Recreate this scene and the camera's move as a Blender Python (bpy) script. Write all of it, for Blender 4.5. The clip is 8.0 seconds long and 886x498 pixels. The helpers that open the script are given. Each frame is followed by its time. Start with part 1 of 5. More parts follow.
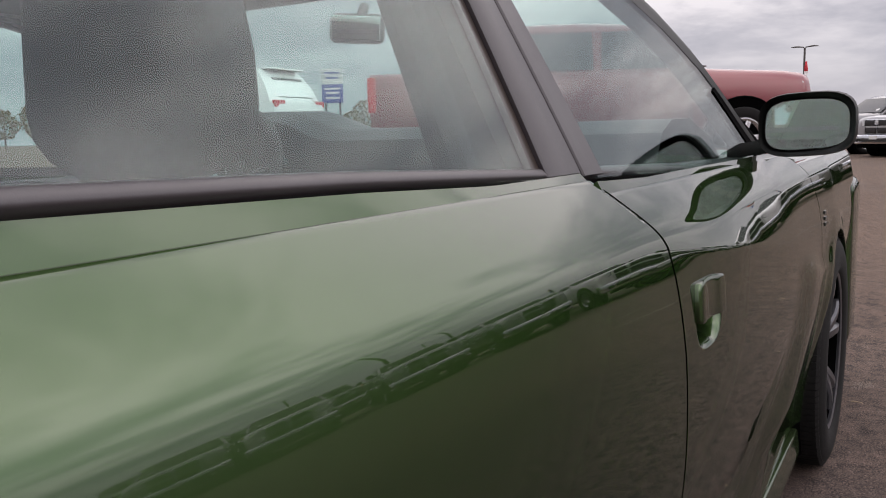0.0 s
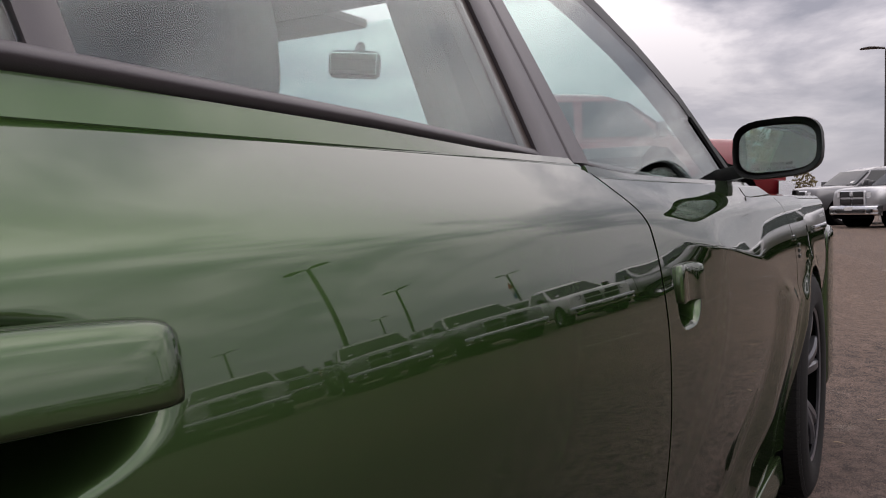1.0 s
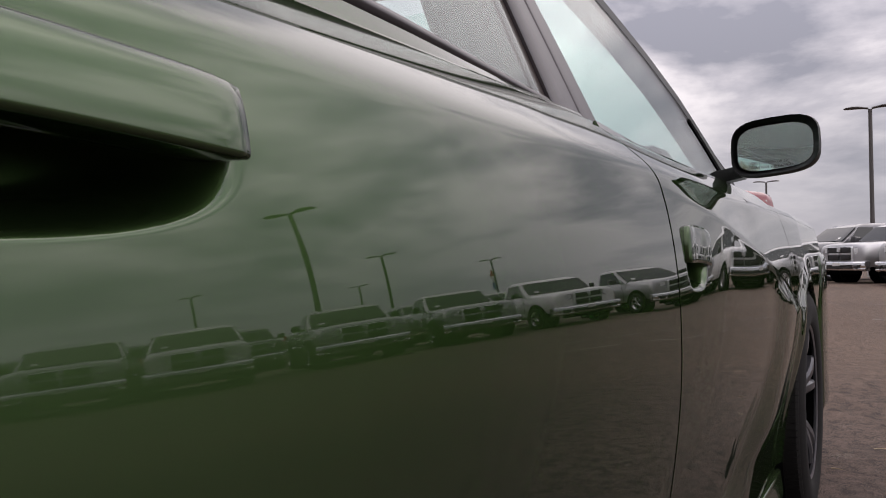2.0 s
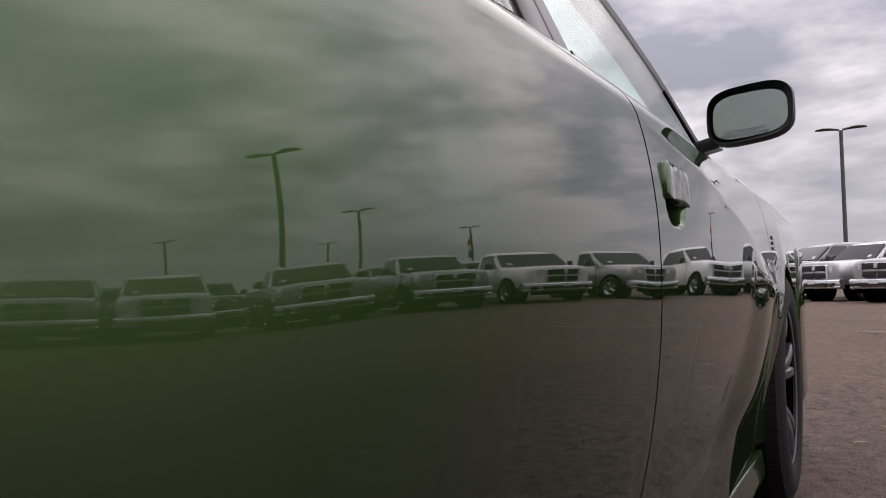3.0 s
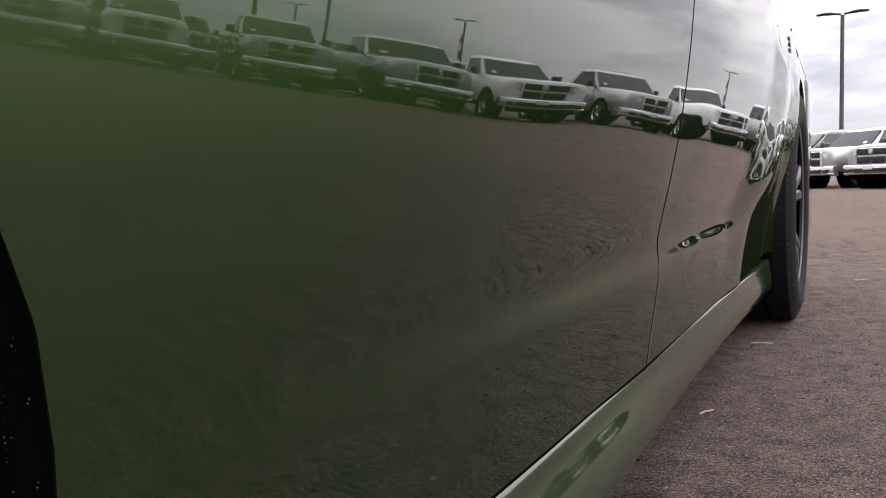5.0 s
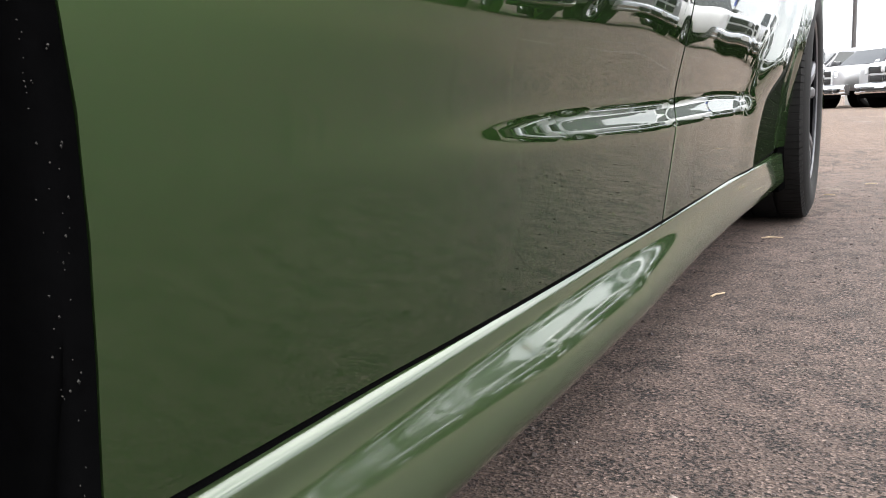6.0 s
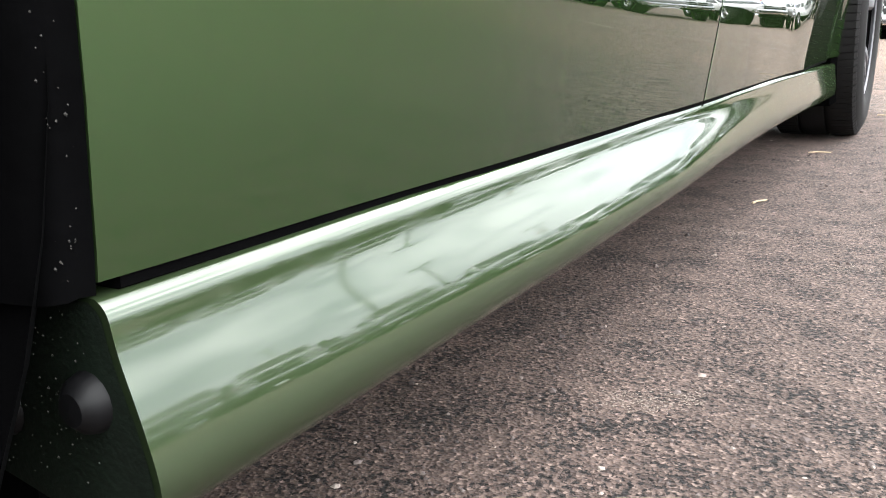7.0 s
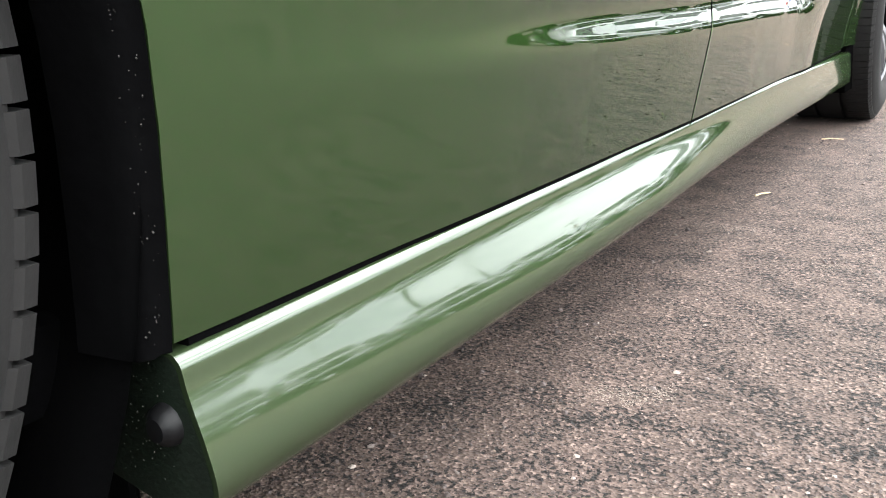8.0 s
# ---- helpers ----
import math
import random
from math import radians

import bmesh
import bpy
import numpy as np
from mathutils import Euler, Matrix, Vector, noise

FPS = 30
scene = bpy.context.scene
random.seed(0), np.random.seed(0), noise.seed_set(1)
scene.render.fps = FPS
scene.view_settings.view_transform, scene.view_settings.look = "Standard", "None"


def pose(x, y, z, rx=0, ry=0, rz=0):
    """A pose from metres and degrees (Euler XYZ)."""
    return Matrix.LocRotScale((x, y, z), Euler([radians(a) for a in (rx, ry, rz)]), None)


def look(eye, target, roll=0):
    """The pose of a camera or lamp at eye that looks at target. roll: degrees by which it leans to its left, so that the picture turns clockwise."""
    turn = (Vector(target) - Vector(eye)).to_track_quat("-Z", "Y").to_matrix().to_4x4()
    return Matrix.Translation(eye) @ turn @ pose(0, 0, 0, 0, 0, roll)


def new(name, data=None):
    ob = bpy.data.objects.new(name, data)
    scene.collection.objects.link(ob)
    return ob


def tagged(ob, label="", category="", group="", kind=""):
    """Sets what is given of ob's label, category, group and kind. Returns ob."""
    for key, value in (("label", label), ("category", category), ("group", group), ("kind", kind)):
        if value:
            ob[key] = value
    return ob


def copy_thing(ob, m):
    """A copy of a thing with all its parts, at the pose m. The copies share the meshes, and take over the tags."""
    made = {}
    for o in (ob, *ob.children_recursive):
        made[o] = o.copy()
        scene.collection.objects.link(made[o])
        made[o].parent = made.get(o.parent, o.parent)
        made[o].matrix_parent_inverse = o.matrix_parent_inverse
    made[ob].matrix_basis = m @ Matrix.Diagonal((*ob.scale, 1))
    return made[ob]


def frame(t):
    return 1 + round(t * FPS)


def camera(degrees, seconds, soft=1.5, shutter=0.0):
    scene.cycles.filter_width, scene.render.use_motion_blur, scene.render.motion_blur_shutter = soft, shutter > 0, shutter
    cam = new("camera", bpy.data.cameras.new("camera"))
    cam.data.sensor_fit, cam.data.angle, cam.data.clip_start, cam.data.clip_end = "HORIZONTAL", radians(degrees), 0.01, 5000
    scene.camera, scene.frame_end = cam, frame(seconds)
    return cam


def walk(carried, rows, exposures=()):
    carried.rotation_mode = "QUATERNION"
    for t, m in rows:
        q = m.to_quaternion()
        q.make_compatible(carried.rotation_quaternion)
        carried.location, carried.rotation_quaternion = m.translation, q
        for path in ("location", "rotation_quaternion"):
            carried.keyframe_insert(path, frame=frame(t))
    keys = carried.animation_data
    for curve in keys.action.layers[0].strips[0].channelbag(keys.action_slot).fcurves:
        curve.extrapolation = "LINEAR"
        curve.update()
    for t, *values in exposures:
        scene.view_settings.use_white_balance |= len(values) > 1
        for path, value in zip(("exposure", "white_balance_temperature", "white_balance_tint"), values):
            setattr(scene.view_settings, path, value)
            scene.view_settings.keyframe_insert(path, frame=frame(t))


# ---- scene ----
cam = camera(56.6, 8.0, soft=1.0)
PATH = [
    (0, (1.207, 0.256, 1.075), (0.183, 1.952, 0.798), -1.6),
    (0.5, (1.222, 0.234, 1.028), (0.223, 1.956, 0.84), -1.4),
    (1, (1.232, 0.167, 0.966), (0.238, 1.9, 0.864), -1.4),
    (1.5, (1.216, 0.133, 0.896), (0.231, 1.874, 0.871), -1.3),
    (2.8, (1.208, 0.14, 0.733), (0.279, 1.909, 0.819), -0.7),
    (3, (1.203, 0.151, 0.708), (0.279, 1.922, 0.802), -1.3),
    (3.5, (1.186, 0.184, 0.641), (0.269, 1.96, 0.71), -1.3),
    (4, (1.165, 0.208, 0.581), (0.251, 1.987, 0.561), -1.1),
    (4.5, (1.147, 0.239, 0.519), (0.235, 2.016, 0.409), -1.2),
    (5.8, (1.124, 0.232, 0.386), (0.213, 1.992, 0.117), -2.6),
    (6, (1.123, 0.232, 0.375), (0.204, 1.978, 0.048), -2.4),
    (6.5, (1.119, 0.239, 0.34), (0.158, 1.948, -0.057), -2.0),
    (7, (1.127, 0.241, 0.313), (0.137, 1.91, -0.172), -1.9),
    (7.5, (1.134, 0.243, 0.297), (0.107, 1.872, -0.241), -2.0),
    (8, (1.196, 0.178, 0.387), (0.153, 1.786, -0.185), -1.9),
]
walk(cam, [(t, look(eye, target, roll)) for t, eye, target, roll in PATH], [(0, 0.13, 6600, 14), (0.5, -0.06, 6600, 14), (1, -0.08, 6600, 15), (1.5, -0.16, 6600, 15), (3, 0.02, 6600, 15), (3.5, 0.04, 6600, 15), (4, 0.26, 6600, 14), (4.5, 0.49, 6600, 13), (4.7, 0.6, 6600, 12), (5.8, 1.5, 6450, 6), (6.2, 1.96, 6400, 3), (6.8, 2.33, 6330, 3), (7.5, 2.32, 6350, 2), (8, 2.58, 6330, 1)])

# ---- world, sun, exposure ----
world = bpy.data.worlds.new("overcast_sky")
scene.world = world
world.use_nodes = True
wn, wl = world.node_tree.nodes, world.node_tree.links
wn.clear()


def sky_node(kind, **values):
    n = wn.new(kind)
    for key, value in values.items():
        n.inputs[key].default_value = value
    return n


SUN_EL, SUN_AZ = radians(62), radians(35)
w_out = wn.new("ShaderNodeOutputWorld")
w_bg = sky_node("ShaderNodeBackground", Strength=1.0)
w_sky = wn.new("ShaderNodeTexSky")
w_sky.sky_type, w_sky.sun_disc = "NISHITA", False
w_sky.sun_elevation, w_sky.sun_rotation = SUN_EL, SUN_AZ
w_dim = wn.new("ShaderNodeVectorMath")
w_dim.operation = "SCALE"
w_dim.inputs["Scale"].default_value = 0.10
w_co = wn.new("ShaderNodeTexCoord")
w_sep = wn.new("ShaderNodeSeparateXYZ")
w_lift = wn.new("ShaderNodeMath")
w_lift.operation = "MAXIMUM"
w_lift.inputs[1].default_value = 0.0
w_add = wn.new("ShaderNodeMath")
w_add.operation = "ADD"
w_add.inputs[1].default_value = 0.22
w_div = wn.new("ShaderNodeVectorMath")
w_div.operation = "DIVIDE"
w_comb = wn.new("ShaderNodeCombineXYZ")
w_n1 = sky_node("ShaderNodeTexNoise", Scale=1.15, Detail=7.0, Roughness=0.54, Distortion=0.25)
w_n2 = sky_node("ShaderNodeTexNoise", Scale=2.6, Detail=6.0, Roughness=0.55, Distortion=0.2)
w_mix = wn.new("ShaderNodeMath")
w_mix.operation = "MULTIPLY_ADD"
w_mix.inputs[1].default_value = 0.35
w_ramp = wn.new("ShaderNodeValToRGB")
els = w_ramp.color_ramp.elements
els[0].position, els[0].color = 0.56, (0.34, 0.335, 0.375, 1)
els[1].position, els[1].color = 0.77, (1.16, 1.10, 1.09, 1)
e = els.new(0.66)
e.color = (0.66, 0.63, 0.66, 1)
w_zen = wn.new("ShaderNodeMapRange")
w_zen.inputs["From Min"].default_value, w_zen.inputs["From Max"].default_value = 0.12, 0.95
w_zen.inputs["To Min"].default_value, w_zen.inputs["To Max"].default_value = 0.90, 2.9
w_haze = wn.new("ShaderNodeMapRange")
w_haze.inputs["From Min"].default_value, w_haze.inputs["From Max"].default_value = 0.0, 0.22
w_low = wn.new("ShaderNodeMix")
w_low.data_type = "RGBA"
w_low.inputs[6].default_value = (0.53, 0.53, 0.60, 1)
w_fin = wn.new("ShaderNodeMix")
w_fin.data_type = "RGBA"
w_fin.inputs[0].default_value = 0.88
for a, b in ((w_co.outputs["Generated"], w_sep.inputs[0]), (w_sep.outputs["Z"], w_lift.inputs[0]), (w_lift.outputs[0], w_add.inputs[0]),
             (w_add.outputs[0], w_comb.inputs[0]), (w_add.outputs[0], w_comb.inputs[1]), (w_co.outputs["Generated"], w_div.inputs[0]),
             (w_div.outputs[0], w_n1.inputs["Vector"]), (w_div.outputs[0], w_n2.inputs["Vector"]),
             (w_n2.outputs["Fac"], w_mix.inputs[0]), (w_n1.outputs["Fac"], w_mix.inputs[2]), (w_mix.outputs[0], w_ramp.inputs[0]),
             (w_lift.outputs[0], w_haze.inputs["Value"]), (w_haze.outputs[0], w_low.inputs[0]), (w_ramp.outputs[0], w_low.inputs[7]),
             (w_sky.outputs[0], w_dim.inputs[0]), (w_dim.outputs[0], w_fin.inputs[6]), (w_low.outputs[2], w_fin.inputs[7]),
             (w_fin.outputs[2], w_bg.inputs[0]), (w_lift.outputs[0], w_zen.inputs["Value"]), (w_zen.outputs[0], w_bg.inputs["Strength"]), (w_bg.outputs[0], w_out.inputs[0])):
    wl.new(a, b)
w_side = wn.new("ShaderNodeMapRange")
w_side.inputs["From Min"].default_value, w_side.inputs["From Max"].default_value = 0.15, 0.95
w_side.inputs["To Min"].default_value, w_side.inputs["To Max"].default_value = 1.0, 1.75
w_gain = wn.new("ShaderNodeMath")
w_gain.operation = "MULTIPLY"
wl.new(w_sep.outputs["X"], w_side.inputs["Value"])
wl.new(w_zen.outputs[0], w_gain.inputs[0])
wl.new(w_side.outputs[0], w_gain.inputs[1])
wl.new(w_gain.outputs[0], w_bg.inputs["Strength"])
w_comb.inputs[2].default_value = 1.0
wl.new(w_comb.outputs[0], w_div.inputs[1])

sun = new("sun", bpy.data.lights.new("sun", "SUN"))
sun.data.energy, sun.data.angle, sun.data.color = 0.4, radians(150), (1.0, 0.97, 0.93)
sun.matrix_world = look((math.sin(SUN_AZ) * math.cos(SUN_EL) * 50, math.cos(SUN_AZ) * math.cos(SUN_EL) * 50, math.sin(SUN_EL) * 50), (0, 0, 0))


# ---- materials ----
def node_mat(name, colour, rough=0.5, metal=0.0, vary=0.0, scale=20.0, bump=0.0, bump_scale=200.0, coat=0.0, ior=1.5, spec=0.5):
    m = bpy.data.materials.new(name)
    m.use_nodes = True
    nt = m.node_tree
    b = nt.nodes["Principled BSDF"]
    b.inputs["Base Color"].default_value = (*colour, 1)
    b.inputs["Roughness"].default_value, b.inputs["Metallic"].default_value = rough, metal
    b.inputs["Specular IOR Level"].default_value = spec
    if coat:
        b.inputs["Coat Weight"].default_value, b.inputs["Coat Roughness"].default_value, b.inputs["Coat IOR"].default_value = coat, 0.012, ior
    co = nt.nodes.new("ShaderNodeTexCoord")
    if vary:
        n1 = nt.nodes.new("ShaderNodeTexNoise")
        n1.inputs["Scale"].default_value, n1.inputs["Detail"].default_value = scale, 6
        n2 = nt.nodes.new("ShaderNodeTexNoise")
        n2.inputs["Scale"].default_value, n2.inputs["Detail"].default_value = scale * 14, 3
        mx = nt.nodes.new("ShaderNodeMath")
        mx.operation = "MULTIPLY_ADD"
        mx.inputs[1].default_value = 0.5
        rm = nt.nodes.new("ShaderNodeMapRange")
        rm.inputs["From Min"].default_value, rm.inputs["From Max"].default_value = 0.45, 1.05
        rm.inputs["To Min"].default_value, rm.inputs["To Max"].default_value = 1 - vary, 1 + vary
        vm = nt.nodes.new("ShaderNodeVectorMath")
        vm.operation = "SCALE"
        vm.inputs[0].default_value = colour
        for a, c in ((co.outputs["Object"], n1.inputs["Vector"]), (co.outputs["Object"], n2.inputs["Vector"]), (n2.outputs["Fac"], mx.inputs[0]),
                     (n1.outputs["Fac"], mx.inputs[2]), (mx.outputs[0], rm.inputs["Value"]), (rm.outputs[0], vm.inputs["Scale"]), (vm.outputs[0], b.inputs["Base Color"])):
            nt.links.new(a, c)
    if bump:
        n3 = nt.nodes.new("ShaderNodeTexNoise")
        n3.inputs["Scale"].default_value, n3.inputs["Detail"].default_value = bump_scale, 4
        bp = nt.nodes.new("ShaderNodeBump")
        bp.inputs["Strength"].default_value, bp.inputs["Distance"].default_value = bump, 0.004
        nt.links.new(co.outputs["Object"], n3.inputs["Vector"])
        nt.links.new(n3.outputs["Fac"], bp.inputs["Height"])
        nt.links.new(bp.outputs[0], b.inputs["Normal"])
    return m


def glass_mat(name, tint, gloss=0.06):
    m = bpy.data.materials.new(name)
    m.use_nodes = True
    nt = m.node_tree
    nt.nodes.clear()
    out = nt.nodes.new("ShaderNodeOutputMaterial")
    tr = nt.nodes.new("ShaderNodeBsdfTransparent")
    tr.inputs[0].default_value = (*tint, 1)
    gl = nt.nodes.new("ShaderNodeBsdfGlossy")
    gl.inputs["Roughness"].default_value = 0.005
    lw = nt.nodes.new("ShaderNodeLayerWeight")
    lw.inputs["Blend"].default_value = 0.5
    pw = nt.nodes.new("ShaderNodeMath")
    pw.operation = "POWER"
    pw.inputs[1].default_value = 4.6
    fr = nt.nodes.new("ShaderNodeMath")
    fr.operation = "MULTIPLY_ADD"
    fr.inputs[1].default_value, fr.inputs[2].default_value = 0.68, gloss
    nt.links.new(lw.outputs["Facing"], pw.inputs[0])
    nt.links.new(pw.outputs[0], fr.inputs[0])
    mx = nt.nodes.new("ShaderNodeMixShader")
    nt.links.new(fr.outputs[0], mx.inputs[0])
    nt.links.new(tr.outputs[0], mx.inputs[1])
    nt.links.new(gl.outputs[0], mx.inputs[2])
    nt.links.new(mx.outputs[0], out.inputs[0])
    return m


def paint_mat(name, colour, metal=0.0, rough=0.4, flake=0.0, spec=0.3, ior=1.5, haze=0.022, edge=(1, 1, 1)):
    """Car paint: a flake layer under a clear coat, with a little dust and water marks in the gloss."""
    m = node_mat(name, colour, rough, metal, vary=0.05, scale=3.0, coat=1.0, spec=spec, ior=ior)
    nt = m.node_tree
    b = nt.nodes["Principled BSDF"]
    b.inputs["Specular Tint"].default_value = (*edge, 1)
    co = nt.nodes.new("ShaderNodeTexCoord")
    n = nt.nodes.new("ShaderNodeTexNoise")
    n.inputs["Scale"].default_value, n.inputs["Detail"].default_value = 35, 6
    r = nt.nodes.new("ShaderNodeMapRange")
    r.inputs["From Min"].default_value, r.inputs["From Max"].default_value = 0.35, 0.8
    r.inputs["To Min"].default_value, r.inputs["To Max"].default_value = haze * 0.4, haze * 1.3
    nt.links.new(co.outputs["Object"], n.inputs["Vector"])
    nt.links.new(n.outputs["Fac"], r.inputs["Value"])
    nt.links.new(r.outputs[0], b.inputs["Coat Roughness"])
    if flake:
        v = nt.nodes.new("ShaderNodeTexVoronoi")
        v.inputs["Scale"].default_value = 3500
        bp = nt.nodes.new("ShaderNodeBump")
        bp.inputs["Strength"].default_value, bp.inputs["Distance"].default_value = flake, 0.0006
        nt.links.new(co.outputs["Object"], v.inputs["Vector"])
        nt.links.new(v.outputs["Distance"], bp.inputs["Height"])
        nt.links.new(bp.outputs[0], b.inputs["Normal"])
    return m


PAINT = paint_mat("green_paint", (0.0370, 0.0680, 0.0230), metal=0.95, rough=0.42, flake=0.05, spec=0.05, ior=1.52, edge=(.08, .09, .06))
# door green for the sill: duller gloss, colour greyed so sky reflections read whiter
SILL_PAINT = paint_mat("sill_sheen_paint", (0.0300, 0.0450, 0.0205), metal=0.8, rough=0.48, flake=0.05, spec=0.05, ior=1.66, haze=0.07, edge=(.3, .4, .22))
SHELL = node_mat("gloss_black_shell", (0.003, 0.003, 0.003), 0.5, vary=0.1, scale=8, spec=0.12)
CLIP = node_mat("black_clip_plastic", (0.002, 0.002, 0.0023), 0.5, vary=0.3, scale=90, spec=0.15)
TRIM = node_mat("satin_black_trim", (0.035, 0.030, 0.033), 0.42, vary=0.12, scale=8, bump=0.05, bump_scale=900)
GLOSS_BLACK = node_mat("gloss_black_trim", (0.009, 0.009, 0.009), 0.30, vary=0.1, scale=8)
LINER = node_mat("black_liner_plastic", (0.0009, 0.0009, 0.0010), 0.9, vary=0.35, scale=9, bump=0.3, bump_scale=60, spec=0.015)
RUBBER = node_mat("tyre_rubber", (0.0052, 0.0048, 0.0046), 0.85, vary=0.3, scale=12, bump=0.15, bump_scale=150, spec=0.2)
RIM = node_mat("dark_rim_paint", (0.060, 0.060, 0.066), 0.33, metal=0.5, vary=0.08, scale=10)
CABIN = node_mat("dark_cabin_plastic", (0.022, 0.022, 0.024), 0.65, vary=0.15, scale=15, bump=0.1, bump_scale=400)
CLOTH = node_mat("dark_seat_cloth", (0.026, 0.026, 0.029), 0.9, vary=0.1, scale=30, bump=0.03, bump_scale=700)
CHROME = node_mat("chrome", (0.75, 0.76, 0.78), 0.08, metal=1.0)
MIRROR = node_mat("mirror_silver", (0.72, 0.80, 0.77), 0.01, metal=1.0)
TINT = glass_mat("tinted_glass", (0.84, 0.92, 0.90), 0.042)
CLEAR = glass_mat("clear_glass", (0.88, 0.96, 0.94), 0.045)
SILVER = paint_mat("silver_paint", (0.34, 0.34, 0.345), metal=0.85, rough=0.42)
WHITE = paint_mat("white_paint", (0.66, 0.66, 0.65))
GREY = paint_mat("grey_paint", (0.10, 0.10, 0.105), metal=0.4)
BLACK = paint_mat("black_paint", (0.012, 0.012, 0.014))
RED = paint_mat("red_paint", (0.12, 0.005, 0.009), metal=0.2)
DARKGLASS = node_mat("dark_vehicle_glass", (0.014, 0.017, 0.018), 0.03, vary=0.2, scale=2, spec=0.35)
LAMPGLASS = node_mat("headlamp_lens", (0.52, 0.53, 0.53), 0.08, metal=0.5, vary=0.2, scale=20)
AMBER = node_mat("amber_lens", (0.65, 0.22, 0.03), 0.15)
REDLENS = node_mat("red_lens", (0.45, 0.02, 0.02), 0.12)
BRIGHTRIM = node_mat("bright_wheel", (0.55, 0.55, 0.56), 0.25, metal=0.9)
POLE = node_mat("lamp_post_bronze", (0.045, 0.040, 0.038), 0.55, vary=0.15, scale=3)
PLATE = node_mat("plate_white", (0.6, 0.6, 0.58), 0.5, vary=0.05, scale=30)


# ---- mesh helpers ----
def pane(name, rows, thick, mat, parent, label=""):
    """A curved pane of glass with its thickness."""
    bm, _ = from_grid(rows)
    bmesh.ops.solidify(bm, geom=bm.faces[:], thickness=thick)
    bmesh.ops.recalc_face_normals(bm, faces=bm.faces)
    bm.normal_update()
    return part(name, bm, mat, parent, label)



def part(name, bm, material, parent=None, label="", smooth=True, kind="", sharp=35):
    bm.normal_update()
    me = bpy.data.meshes.new(name)
    bm.to_mesh(me)
    bm.free()
    me.materials.append(material)
    if smooth:
        me.polygons.foreach_set("use_smooth", [True] * len(me.polygons))
        if sharp:
            me.set_sharp_from_angle(angle=radians(sharp))
    ob = new(name, me)
    if parent is not None:
        ob.parent = parent
    if label or kind:
        tagged(ob, label=label, kind=kind)
    return ob


def thing(name, label, category, group="", m=None):
    ob = new(name)
    ob.empty_display_size = 0.1
    tagged(ob, label, category, group)
    if m is not None:
        ob.matrix_world = m
    return ob


def from_grid(rows, bm=None, close_u=False, close_v=False):
    """Quads over rows of points (rows of equal length)."""
    bm = bm or bmesh.new()
    vs = [[bm.verts.new(p) for p in row] for row in rows]
    nr, nc = len(vs), len(vs[0])
    for i in range(nr if close_v else nr - 1):
        for j in range(nc if close_u else nc - 1):
            a, b, c, d = vs[i][j], vs[i][(j + 1) % nc], vs[(i + 1) % nr][(j + 1) % nc], vs[(i + 1) % nr][j]
            bm.faces.new((a, b, c, d))
    bm.normal_update()
    return bm, vs


def loft(rings, bm=None, caps=True):
    """Closed rings of equal length, joined and capped."""
    bm, vs = from_grid(rings, bm, close_u=True)
    if caps:
        bm.faces.new(vs[0][::-1])
        bm.faces.new(vs[-1])
    bmesh.ops.recalc_face_normals(bm, faces=bm.faces)
    return bm


def box(sx, sy, sz, at=(0, 0, 0), bevel=0.0, seg=2, bm=None, turn=None):
    own = bmesh.new()
    bmesh.ops.create_cube(own, size=1.0)
    bmesh.ops.scale(own, vec=(sx, sy, sz), verts=own.verts)
    if bevel:
        bmesh.ops.bevel(own, geom=own.edges[:], offset=bevel, segments=seg, affect="EDGES", profile=0.6)
    if turn is not None:
        bmesh.ops.transform(own, matrix=turn, verts=own.verts)
    bmesh.ops.translate(own, vec=at, verts=own.verts)
    return merge(own, bm)


def merge(own, bm):
    if bm is None:
        return own
    me = bpy.data.meshes.new("tmp")
    own.to_mesh(me)
    own.free()
    bm.from_mesh(me)
    bpy.data.meshes.remove(me)
    return bm


def lathe(profile, n=48, bm=None, at=(0, 0, 0), a0=0.0, a1=2 * math.pi):
    """Turn (radius, x) pairs round the x axis."""
    rings = []
    for k in range(n):
        a = a0 + (a1 - a0) * k / n
        rings.append([(at[0] + x, at[1] + r * math.cos(a), at[2] + r * math.sin(a)) for r, x in profile])
    bm, _ = from_grid(rings, bm, close_v=True)
    bmesh.ops.recalc_face_normals(bm, faces=bm.faces)
    return bm


def tube(points, r, n=8, bm=None, r2=None):
    """A round bar along points."""
    rings, up = [], Vector((0.13, 0.31, 0.94))
    pts = [Vector(p) for p in points]
    for i, p in enumerate(pts):
        d = (pts[min(i + 1, len(pts) - 1)] - pts[max(i - 1, 0)]).normalized()
        s = d.cross(up).normalized()
        t = s.cross(d)
        rr = r if r2 is None else r + (r2 - r) * i / (len(pts) - 1)
        rings.append([p + (s * math.cos(2 * math.pi * k / n) + t * math.sin(2 * math.pi * k / n)) * rr for k in range(n)])
    return loft(rings, bm)


def slab(outline, fn, depth):
    """A plate from a closed outline; fn maps an outline point to 3D, depth is the vector to its back."""
    bm = bmesh.new()
    front = [bm.verts.new(fn(*p)) for p in outline]
    back = [bm.verts.new(Vector(fn(*p)) + Vector(depth)) for p in outline]
    bm.faces.new(front)
    bm.faces.new(back[::-1])
    n = len(outline)
    for i in range(n):
        bm.faces.new((front[i], front[(i + 1) % n], back[(i + 1) % n], back[i]))
    bmesh.ops.recalc_face_normals(bm, faces=bm.faces)
    return bm


